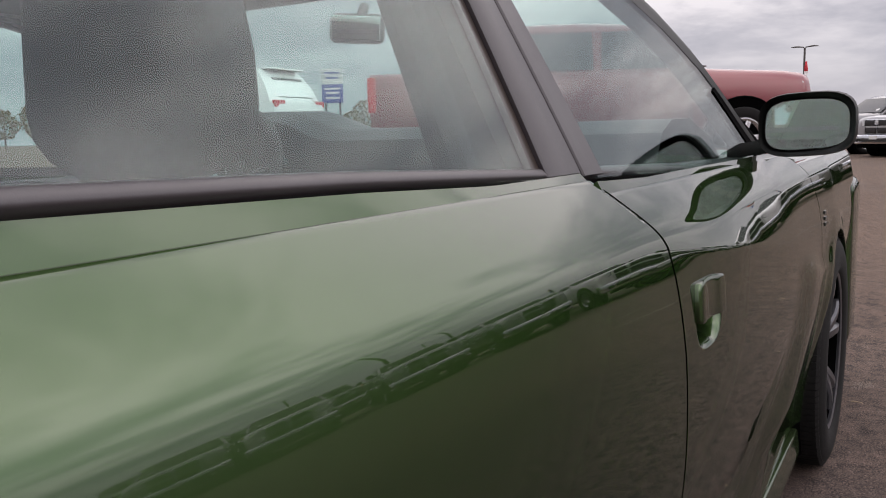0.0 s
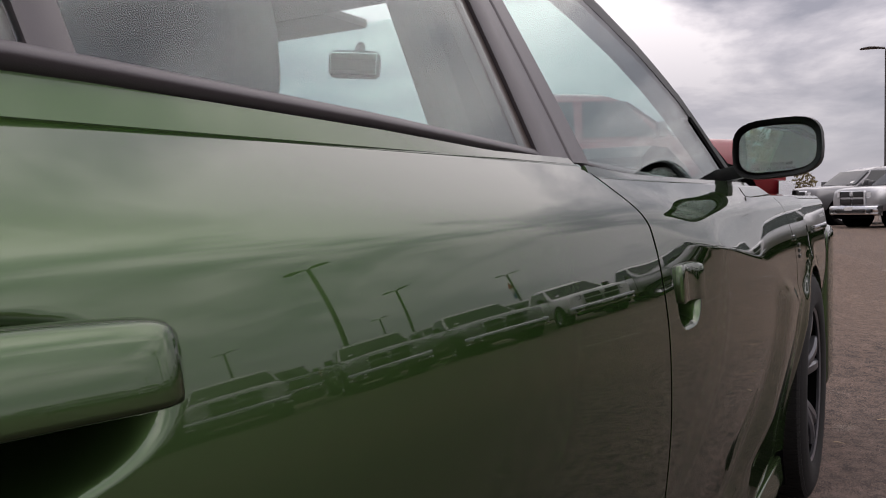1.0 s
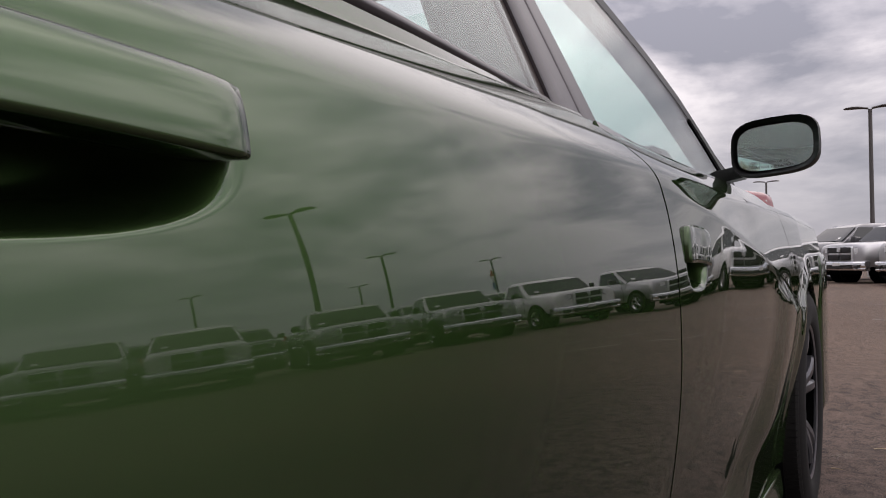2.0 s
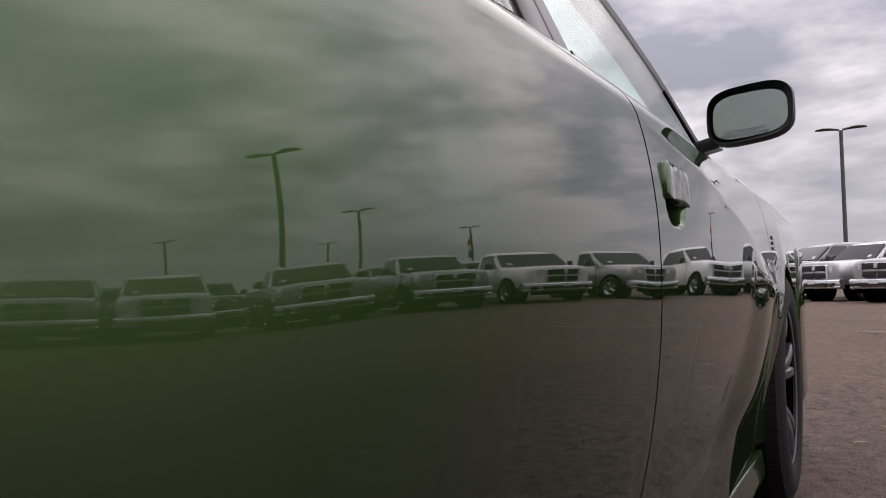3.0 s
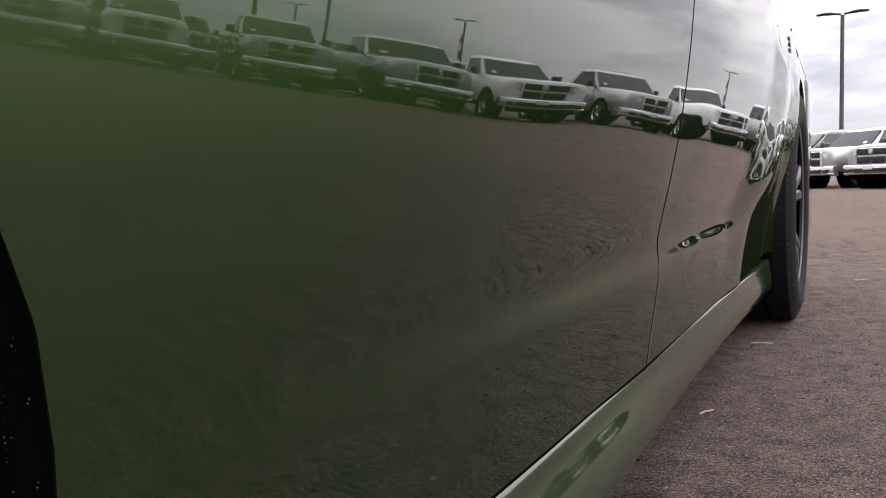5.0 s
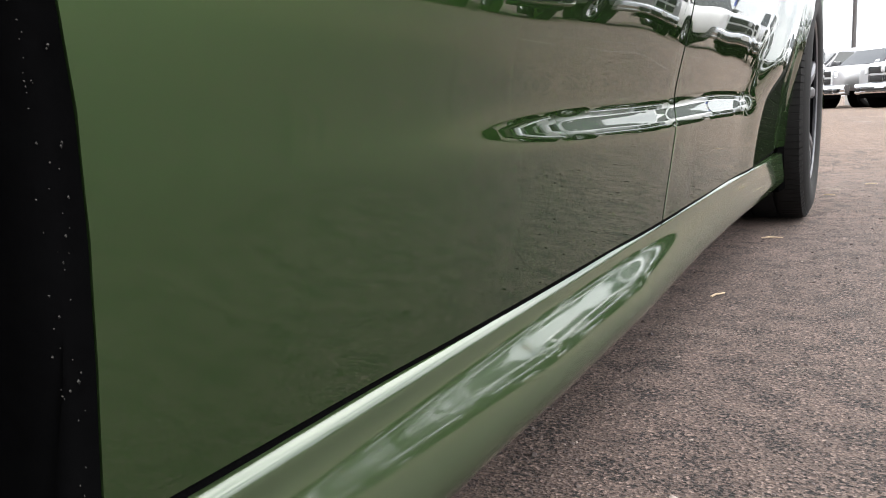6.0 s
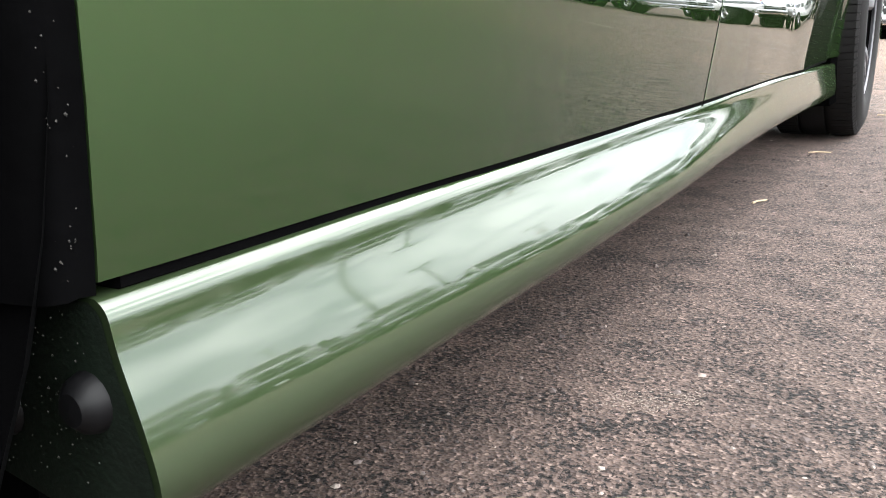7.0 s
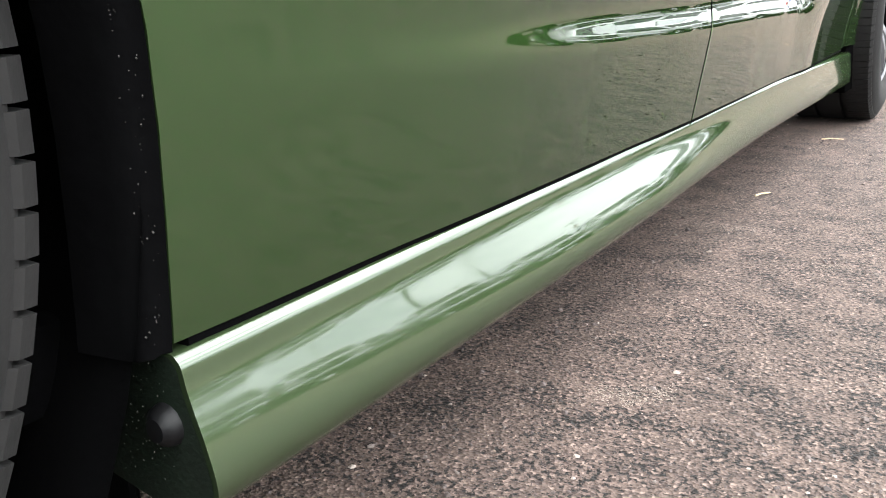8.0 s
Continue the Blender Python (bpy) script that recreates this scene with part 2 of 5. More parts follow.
def table(pairs):
    """A piecewise linear function from (place, value) pairs."""
    xs, vs = zip(*pairs)
    return lambda q: float(np.interp(q, xs, vs))


# ---- ground ----
def asphalt():
    m = bpy.data.materials.new("worn_asphalt")
    m.use_nodes = True
    nt = m.node_tree
    b = nt.nodes["Principled BSDF"]
    co = nt.nodes.new("ShaderNodeTexCoord")

    def noise_tex(scale, detail=5):
        n = nt.nodes.new("ShaderNodeTexNoise")
        n.inputs["Scale"].default_value, n.inputs["Detail"].default_value = scale, detail
        nt.links.new(co.outputs["Object"], n.inputs["Vector"])
        return n

    big, mid, fine = noise_tex(0.35), noise_tex(6.0), noise_tex(260.0, 2)
    vor = nt.nodes.new("ShaderNodeTexVoronoi")
    vor.inputs["Scale"].default_value = 300
    nt.links.new(co.outputs["Object"], vor.inputs["Vector"])
    ramp = nt.nodes.new("ShaderNodeValToRGB")
    es = ramp.color_ramp.elements
    es[0].position, es[0].color = 0.0, (0.024, 0.0162, 0.0140, 1)
    es[1].position, es[1].color = 1.0, (0.128, 0.095, 0.079, 1)
    for p, c in ((0.45, (0.050, 0.0352, 0.0290, 1)), (0.75, (0.063, 0.0445, 0.0365, 1)), (0.9, (0.080, 0.0570, 0.0485, 1))):
        es.new(p).color = c
    sep = nt.nodes.new("ShaderNodeSeparateColor")
    nt.links.new(vor.outputs["Color"], sep.inputs[0])
    nt.links.new(sep.outputs[0], ramp.inputs[0])
    mr = nt.nodes.new("ShaderNodeMapRange")
    mr.inputs["From Min"].default_value, mr.inputs["From Max"].default_value = 0.3, 0.7
    mr.inputs["To Min"].default_value, mr.inputs["To Max"].default_value = 0.70, 1.28
    mm = nt.nodes.new("ShaderNodeMath")
    mm.operation = "MULTIPLY_ADD"
    mm.inputs[1].default_value = 0.5
    sc = nt.nodes.new("ShaderNodeMath")
    sc.operation = "MULTIPLY"
    sc.inputs[1].default_value = 0.5
    nt.links.new(big.outputs["Fac"], mm.inputs[0])
    nt.links.new(mid.outputs["Fac"], sc.inputs[0])
    nt.links.new(sc.outputs[0], mm.inputs[2])
    nt.links.new(mm.outputs[0], mr.inputs["Value"])
    vm = nt.nodes.new("ShaderNodeVectorMath")
    vm.operation = "SCALE"
    nt.links.new(ramp.outputs[0], vm.inputs[0])
    nt.links.new(mr.outputs[0], vm.inputs["Scale"])
    pit = noise_tex(165.0, 4)
    pit.inputs["Roughness"].default_value = 0.62
    clump = noise_tex(17.0, 4)
    pa = nt.nodes.new("ShaderNodeMath")
    pa.operation = "MULTIPLY_ADD"
    pa.inputs[1].default_value = 0.42
    pr = nt.nodes.new("ShaderNodeMapRange")
    pr.inputs["From Min"].default_value, pr.inputs["From Max"].default_value = 0.632, 0.680
    pr.inputs["To Min"].default_value, pr.inputs["To Max"].default_value = 0.10, 1.26
    vp = nt.nodes.new("ShaderNodeVectorMath")
    vp.operation = "SCALE"
    for a, c in ((clump.outputs["Fac"], pa.inputs[0]), (pit.outputs["Fac"], pa.inputs[2]), (pa.outputs[0], pr.inputs["Value"]), (vm.outputs[0], vp.inputs[0]), (pr.outputs[0], vp.inputs["Scale"])):
        nt.links.new(a, c)
    # grazing brightness of the far ground painted into its colour by distance, edge uneven
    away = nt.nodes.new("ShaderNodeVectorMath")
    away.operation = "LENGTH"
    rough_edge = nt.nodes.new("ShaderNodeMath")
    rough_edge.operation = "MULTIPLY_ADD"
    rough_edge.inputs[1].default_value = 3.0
    # lane is only the distance mask, worn the painted brightening it drives
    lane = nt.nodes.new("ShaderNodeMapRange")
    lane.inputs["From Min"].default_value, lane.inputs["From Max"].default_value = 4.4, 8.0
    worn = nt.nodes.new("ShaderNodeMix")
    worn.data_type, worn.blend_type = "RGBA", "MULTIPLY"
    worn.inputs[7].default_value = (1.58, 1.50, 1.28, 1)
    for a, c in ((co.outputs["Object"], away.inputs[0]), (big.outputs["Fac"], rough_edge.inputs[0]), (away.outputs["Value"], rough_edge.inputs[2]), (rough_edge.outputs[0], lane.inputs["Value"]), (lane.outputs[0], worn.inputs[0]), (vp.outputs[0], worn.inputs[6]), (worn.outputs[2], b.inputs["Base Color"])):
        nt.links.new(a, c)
    b.inputs["Specular IOR Level"].default_value = 0.3
    b.inputs["Roughness"].default_value = 0.85
    bp = nt.nodes.new("ShaderNodeBump")
    bp.inputs["Strength"].default_value, bp.inputs["Distance"].default_value = 0.55, 0.004
    ad = nt.nodes.new("ShaderNodeMath")
    ad.operation = "MULTIPLY_ADD"
    ad.inputs[1].default_value = 0.6
    nt.links.new(fine.outputs["Fac"], ad.inputs[0])
    nt.links.new(vor.outputs["Distance"], ad.inputs[2])
    pd = nt.nodes.new("ShaderNodeMath")
    pd.operation = "ADD"
    nt.links.new(ad.outputs[0], pd.inputs[0])
    nt.links.new(pr.outputs[0], pd.inputs[1])
    nt.links.new(pd.outputs[0], bp.inputs["Height"])
    nt.links.new(bp.outputs[0], b.inputs["Normal"])
    return m


def ground_z(x, y):
    """The lot rises in two gentle steps on the far side of the sedan."""
    far = .35 * max(y - 12, 0)
    near = min(max((-x + 1.1 - far) / 1.5, 0), 1)
    high = min(max((-x - 7.0 - far) / 3, 0), 1)
    ahead = min(max((y - 4.4) / 1.4, (-x - 3.0) / 1.5, 0), 1)
    return ahead * (.50 * near * near * (3 - 2 * near) + .22 * high * high * (3 - 2 * high))


steps = [-1500, -400, -120, -60] + [v for v in np.arange(-30, 60.1, .75)] + [90, 150, 400, 1500]
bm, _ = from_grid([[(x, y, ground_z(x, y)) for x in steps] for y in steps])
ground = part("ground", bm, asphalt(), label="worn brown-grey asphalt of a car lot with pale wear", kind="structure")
tagged(ground, category="ground")

# ---- the green car: side surface ----
# Tilt of the skin against the vertical, in degrees, over height: rear door, its front end, inside the scallop of the front door, and outside it.
TOP = ((.938, 14), (.947, 26), (.957, 39), (.972, 46), (1.0, 49), (1.018, 50), (1.05, 50))
REAR = ((.20, -2), (.24, -3), (.30, -4), (.335, -6), (.36, -7), (.40, -9.6), (.45, -9.7), (.50, -7.1), (.565, -4.8), (.61, -3.55), (.66, -2.2), (.73, .7), (.78, 3.3), (.832, 6.3), (.872, 8.8), (.905, 11.4)) + TOP
REAR2 = ((.20, -2), (.24, -3), (.30, -4), (.340, -3.5), (.347, 2.5), (.360, 11.5), (.373, 1.5), (.380, -6), (.394, -11), (.43, -12.8), (.48, -11.3), (.53, -8.6), (.579, -6.7), (.63, -4.95), (.673, -3.4), (.74, .2), (.79, 3.5), (.832, 6.3), (.867, 9.1), (.894, 11.5)) + TOP
FRONT_IN = ((.20, -2), (.24, -3), (.30, -4), (.345, -3), (.357, 6), (.368, 16), (.379, 5), (.391, -7), (.41, -13), (.482, -14.4), (.54, -12), (.592, -9.4), (.64, -7), (.68, -4.4), (.75, -1.2), (.82, 0), (.874, .5))
FRONT_OUT = ((.20, -2), (.24, -4), (.30, -7), (.40, -10), (.48, -9), (.56, -6.5), (.64, -4), (.72, -1), (.80, 3.5), (.86, 9), (.905, 12.5)) + TOP
FRONT_LOW = ((.20, -2), (.24, -3), (.30, -4), (.345, -4.5), (.357, -5), (.368, -5.5), (.379, -6.5), (.391, -8.5), (.41, -11.5)) + FRONT_IN[9:]
crease_z = table(((1.10, .940), (1.23, .930), (1.45, .903), (1.73, .874), (2.0, .838), (2.25, .800), (2.6, .74)))
scallop_end = table(((.20, 2.00), (.34, 2.06), (.40, 2.12), (.45, 2.18), (.52, 2.28), (.60, 2.37), (.69, 2.43), (.77, 2.43), (.81, 2.36), (.84, 2.14), (.875, 1.86), (.9, 1.65)))


def ease(a, b, v):
    u = np.clip((v - a) / (b - a), 0, 1)
    return u * u * (3 - 2 * u)


GY = np.linspace(-1.1, 4.1, 521)
GZ = np.linspace(0.14, 1.04, 451)
kern = np.hanning(7)
kern /= kern.sum()


def widths(tilt, anchor):
    """Half widths from tilts, summed from the height where they are nought."""
    tilt = np.convolve(np.pad(tilt, 3, mode="edge"), kern, "valid")
    slope = -np.tan(np.radians(tilt))
    x = np.concatenate([[0.0], np.cumsum((slope[1:] + slope[:-1]) / 2 * (GZ[1] - GZ[0]))])
    return x - np.interp(anchor, GZ, x)


rear1, rear2, f_out = (np.interp(GZ, *zip(*p)) for p in (REAR, REAR2, FRONT_OUT))
shoulder = table(((-1, .900), (.3, .914), (.5, .918), (.9, .928), (1.2, .932), (2.0, .932), (3.0, .926), (4.0, .90)))
XT = np.zeros((len(GY), len(GZ)))
ends = np.array([scallop_end(z) for z in GZ])
for i, y in enumerate(GY):
    foot = ease(.37, .47, GZ) * (1 - ease(.51, .63, GZ))
    mid = ease(.38, .53, GZ) * (1 - ease(.70, .84, GZ))
    low = 1 - ease(.40, .46, GZ)
    blend = ease(.62, 1.06, y) * (1 - low) + ease(.50, 1.10, y) * low
    back = widths(rear1 + (rear2 - rear1) * blend + mid * (.45 + 1.0 * (1 - ease(.38, .60, y))) + foot * (.45 + .9 * (1 - ease(.40, .95, y))) + 4.8 * np.exp(-((GZ - .360) / .012) ** 2) * ease(.35, .75, y) * (1 - ease(.80, 1.05, y)), .93)
    zc = crease_z(y)
    squeeze = np.where(GZ < .45, GZ, .45 + (GZ - .45) * (.874 - .45) / (zc - .45))
    tilt_in = np.interp(squeeze, *zip(*FRONT_IN))
    tilt_in = tilt_in + (np.interp(squeeze, *zip(*FRONT_LOW)) - tilt_in) * ease(1.70, 2.02, y)
    inner = widths(tilt_in, .62) + np.interp(.62, GZ, back)
    at_crease = np.interp(zc, GZ, inner)
    lift = at_crease - np.interp(zc, GZ, back)
    over = back + lift * np.clip((1.0 - GZ) / (1.0 - zc), 0, 1)
    outer = np.where(GZ < zc, widths(f_out, zc) + at_crease, over)
    inner = np.where(GZ < zc, inner, over)
    shut = np.clip((ends - y) / .30, 0, 1)
    shut = shut * shut * (3 - 2 * shut)
    front = outer + (inner - outer) * shut
    roll = 1 - ease(0, .25, ends - y)
    front = front + .017 * roll * (1 - ease(.05, .60, y - ends)) * ease(.36, .46, GZ) * (1 - ease(zc - .07, zc, GZ))
    XT[i] = shoulder(y) + back + (front - back) * ease(1.02 + .13 * ease(.62, .74, GZ), 1.62, y)
k2 = np.hanning(15)
k2 /= k2.sum()
XT = np.apply_along_axis(lambda q: np.convolve(np.pad(q, 7, mode="edge"), k2, "valid"), 0, XT)
# gentle swell of the doors, in millimetres on a coarse cubic net: columns go up, rows go forwards
SWELL = ((-4.25, -3.55, -2.09, -0.27, 0.87, 1.08, 0.86), (-6.32, -4.91, -1.12, 1.81, 1.79, 0.60, -0.31), (-7.02, -5.24, 1.11, 1.30, 0.37, -0.35, -0.65), (-4.17, -1.44, 2.92, 1.91, 1.75, 0.89, 0.05),
         (-3.40, -2.72, -0.18, 2.08, 1.87, 1.76, 1.08), (-1.46, -1.15, 0.04, 0.89, 0.67, 1.14, 1.72), (1.36, 2.07, 2.80, 1.28, 0.71, 1.85, 2.46), (3.24, 2.89, 2.91, 2.46, 1.97, 2.32, 1.90),
         (6.64, 5.68, 3.78, 1.62, 0.23, -0.25, -0.38), (10.33, 9.92, 6.74, 0.19, -2.63, -2.90, -2.54), (9.87, 8.54, 4.85, -0.14, -2.97, -3.81, -3.80), (7.63, 6.55, 3.87, -0.46, -3.34, -3.99, -4.03),
         (5.19, 4.53, 2.91, 0.26, -1.98, -3.14, -3.82))


def cubic_net(q, n):
    w = np.abs(np.clip(q, 0, 1)[:, None] * (n - 3) - (np.arange(n) - 1)[None, :])
    return np.where(w < 1, 2 / 3 - w * w + w ** 3 / 2, np.where(w < 2, (2 - w) ** 3 / 6, 0))


XT += .001 * (1 - ease(1.75, 2.15, GY))[:, None] * (cubic_net((GY - .20) / 1.60, 13) @ np.array(SWELL) @ cubic_net((GZ - .45) / .50, 7).T)
# flare round the front wheel arch
d = np.hypot(GY[:, None] - 3.05, GZ[None, :] - .365)
XT += .020 * np.exp(-((d - .385) / .05) ** 2) * ease(2.50, 2.78, GY[:, None]) * np.clip((.9 - GZ[None, :]) / .3, 0, 1)
# hollows behind the two door handles
HOLLOWS = ((.255, .8845, .187, .0455, .044), (1.352, .832, .064, .048, .032))


def hollow(y, z):
    out = 0.0
    for cy, cz, hy, hz, deep in HOLLOWS:
        if abs(y - cy) < hy * 1.05 and abs(z - cz) < hz * 1.05:
            q = abs((y - cy) / hy) ** 3.2 + abs((z - cz) / hz) ** 2.4
            u = min(max((1.05 - q) / .85, 0), 1) ** 1.5
            out += deep * u * u * (3 - 2 * u)
    return out


def side_x(y, z):
    """Half width of the body at a place on its side."""
    i = min(max((y - GY[0]) / (GY[1] - GY[0]), 0), len(GY) - 1.001)
    k = min(max((z - GZ[0]) / (GZ[1] - GZ[0]), 0), len(GZ) - 1.001)
    a, b = int(i), int(k)
    u, v = i - a, k - b
    return float((XT[a, b] * (1 - u) + XT[a + 1, b] * u) * (1 - v) + (XT[a, b + 1] * (1 - u) + XT[a + 1, b + 1] * u) * v) - hollow(y, z)


AXLE_R, AXLE_F, HUB_Z = 0.0, 3.05, 0.365


def arch_y(z, r, front):
    h = r * r - (z - HUB_Z) ** 2
    return front * math.sqrt(max(h, 0.0))


def spaced(n, a, b, extra):
    """Even steps from 0 to 1, with further ones between a and b."""
    return sorted(set(np.linspace(0, 1, n + 1)) | set(np.linspace(a, b, extra)) if extra else np.linspace(0, 1, n + 1))


def skin(y0, y1, z0, z1, nu, nv, side=1, hem=0.022, dense=None):
    """A curved panel of the body side between two edge curves y0(z), y1(z), with its edges turned in."""
    rows = []
    ya, yb, na, za, zb, nz = dense or (0, 0, 0, 0, 0, 0)
    us = spaced(nu, ya, yb, na)
    for j in spaced(nv, za, zb, nz):
        z = z0 + (z1 - z0) * j
        a, b = y0(z), y1(z)
        row = [(y, z) for y in (a + (b - a) * i for i in us)]
        rows.append(row)
    pts = [[(side_x(y, z), y, z) for y, z in row] for row in rows]
    bm, _ = from_grid([[(side * x, y, z) for x, y, z in row] for row in pts])
    for line, dy, dz in (([p[0] for p in pts], -1, 0), ([p[-1] for p in pts], 1, 0), (pts[0], 0, -1), (pts[-1], 0, 1)):
        one = [(side * x, y, z) for x, y, z in line]
        two = [(side * (x - 0.0003), y + dy * 0.0001, z + dz * 0.0001) for x, y, z in line]
        three = [(side * (x - hem), y + dy * 0.0003, z + dz * 0.0003) for x, y, z in line]
        from_grid([one, two, three], bm)
    bmesh.ops.remove_doubles(bm, verts=bm.verts, dist=0.00008)
    bmesh.ops.recalc_face_normals(bm, faces=bm.faces)
    # the outer faces must look outwards
    big = max(bm.faces, key=lambda f: f.calc_area())
    if big.normal.x * side < 0:
        bmesh.ops.reverse_faces(bm, faces=bm.faces)
    return bm


GAP = 0.0033
b_gap = table(((.20, 1.165), (.244, 1.182), (.30, 1.205), (.36, 1.228), (.45, 1.235), (.80, 1.238), (.90, 1.232), (.933, 1.226), (.96, 1.208), (.99, 1.188), (1.018, 1.172), (1.04, 1.165)))
f_gap = table(((.20, 2.53), (.30, 2.55), (.40, 2.60), (.55, 2.635), (.70, 2.665), (.80, 2.655), (.87, 2.62), (.94, 2.55), (1.04, 2.42)))
rear_edge = table(((.20, .400), (.25, .4035), (.30, .405), (.34, .4045), (.38, .401), (.42, .393), (.46, .377), (.49, .358), (.52, .332), (.57, .31), (.62, .22), (.68, .10), (.80, -.08), (.9, -.14), (1.04, -.18)))
belt_z = table(((-.3, 1.044), (.45, 1.037), (.75, 1.029), (1.2, 1.010), (1.75, .992), (2.4, .982)))


def top_of(y):
    return min(belt_z(y) - 0.004, 1.005)


car = thing("green_sedan", "dark metallic green four-door sedan with black wheels parked on asphalt", "car")


def sided(builder):
    for side in (1, -1):
        builder(side)


STRIP_IN = .009


def make_sides(side):
    k = 1.0 if side > 0 else 0.35
    n = lambda v: max(6, int(v * k)) if v > 125 else v
    rd = part("rear_door", skin(rear_edge, lambda z: b_gap(z) - GAP, .2422, 1.016, n(170), n(180), side, dense=(.12, .47, 250, .765, .875, 100) if side > 0 else None), PAINT, car, sharp=50)
    fd = part("front_door", skin(lambda z: b_gap(z) + GAP, lambda z: f_gap(z) - GAP, .2422, 1.000, n(200), n(190), side, dense=(.02, .17, 100, .70, .85, 90) if side > 0 else None), PAINT, car, sharp=50)
    part("front_fender", skin(lambda z: f_gap(z) + GAP, lambda z: AXLE_F - arch_y(z, .385, 1) if z < .70 else AXLE_F - .19 + (z - .70) * 2.6, .246, .749, n(30), n(120), side), PAINT, car, sharp=50)
    part("front_fender", skin(lambda z: f_gap(z) + GAP, lambda z: 3.95, .7492, .975, n(120), n(50), side), PAINT, car, sharp=50)
    part("front_fender", skin(lambda z: AXLE_F + arch_y(z, .385, 1), lambda z: 3.95, .246, .7488, n(30), n(40), side), PAINT, car, sharp=50)
    part("rear_quarter", skin(lambda z: -1.05, lambda z: rear_edge(z) - .004, .752, 1.016, n(50), n(30), side), PAINT, car, sharp=50)
    part("rear_quarter", skin(lambda z: -1.05, lambda z: -arch_y(z, .39, 1), .246, .7515, n(30), n(40), side), PAINT, car, sharp=50)
    part("rear_quarter", skin(lambda z: arch_y(z, .39, 1) + .002, lambda z: max(rear_edge(z) - .004, arch_y(z, .39, 1) + .004), .56, .7515, n(16), n(24), side), PAINT, car, sharp=50)
    # upright strip between the shoulder crease and the belt moulding
    for y0, y1 in ((-.18, b_gap(1.018) - .003), (b_gap(1.018) + .003, 2.36)):
        rows = []
        for q in np.linspace(0, 1, 7):
            row = []
            for y in np.linspace(y0, y1, 40):
                z0 = 1.0175 if y < 1.17 else 1.0015
                xs, z1 = side_x(y, z0), max(belt_z(y), z0 + .003)
                row.append((side * (xs - .0014 - STRIP_IN * q), y, z0 - .0020 + (z1 + .006 - z0) * q))
            rows.append(row)
        bm, _ = from_grid(rows)
        bmesh.ops.solidify(bm, geom=bm.faces[:], thickness=.004)
        part("door_shoulder", bm, PAINT, rd if y0 < 1 else fd, sharp=50)
    return rd, fd


rear_door, front_door = make_sides(1)
make_sides(-1)

# black inner structure behind the gaps
for side in (1, -1):
    rows = []
    for z in np.linspace(.20, .98, 14):
        rows.append([(side * (side_x(y, z) - 0.03), y, z) for y in np.linspace(.44, 2.6, 20)])
    bm, _ = from_grid(rows)
    part("inner_frame", bm, LINER, car)


# black strips added to stand for the shade inside the two door gaps
for side in (1, -1):
    for curve, z1 in ((b_gap, 1.012), (f_gap, .985)):
        rows = []
        for z in np.linspace(.236, z1, 60):
            y = curve(z)
            rows.append([(side * (side_x(y, z) - dx), y + dy, z) for dx, dy in ((.020, -GAP + .0004), (.007, -GAP + .0004), (.007, GAP - .0005), (.0002, GAP - .0005))])
        bm, _ = from_grid(rows)
        part("gap_shade", bm, LINER, car)


# skirt green darkened to wheel-well shade and black dirt, for its end face
SHADE_GREEN = node_mat("shaded_green_end", (0.0014, 0.0034, 0.0016), 0.6, vary=0.4, scale=40, bump=0.2, bump_scale=200, spec=0.2)
# ---- side skirt ----
SKIRT = ((.154, -80), (.160, -62), (.166, -38), (.172, -12), (.178, 6), (.184, 14), (.190, 17), (.199, 19), (.208, 21.5), (.215, 22), (.221, 19.5), (.226, 14.5), (.2305, 10.5), (.2345, 10), (.2370, 22), (.2390, 48), (.241, 75))
SZ = np.linspace(.154, .241, 60)
skirt_gain = table(((.4, .86), (.5, .93), (.65, 1.03), (.8, 1.14), (1.05, 1.13), (1.3, .75), (1.5, .55), (1.9, .40), (2.3, .35)))


def skirt_ring(y, side):
    tl = np.interp(SZ, *zip(*SKIRT))
    tl = np.where((tl > 0) & (SZ < .236), tl * skirt_gain(y), tl)
    tl = np.convolve(np.pad(tl, 2, mode="edge"), np.ones(5) / 5, "valid")
    x = np.concatenate([[0.0], np.cumsum(-np.tan(np.radians(np.clip((tl[1:] + tl[:-1]) / 2, -80, 76))) * (SZ[1] - SZ[0]))])
    k = int(np.argmin(abs(SZ - .236)))
    base = .9085 - .003 * (y - 1.2) ** 2
    drop = -.004 - .008 * (y - .4) / 2.25 + .009 * math.sin(math.pi * min(max((y - .4) / 2.25, 0), 1))
    ring = [(side * (base + v - x[k]), y, z + drop - (.006 * float(ease(1.6, 2.4, y)) if z < .17 else 0)) for v, z in zip(x, SZ)]
    return ring + [(side * .83, y, .241 + drop), (side * .83, y, .165 + drop)]


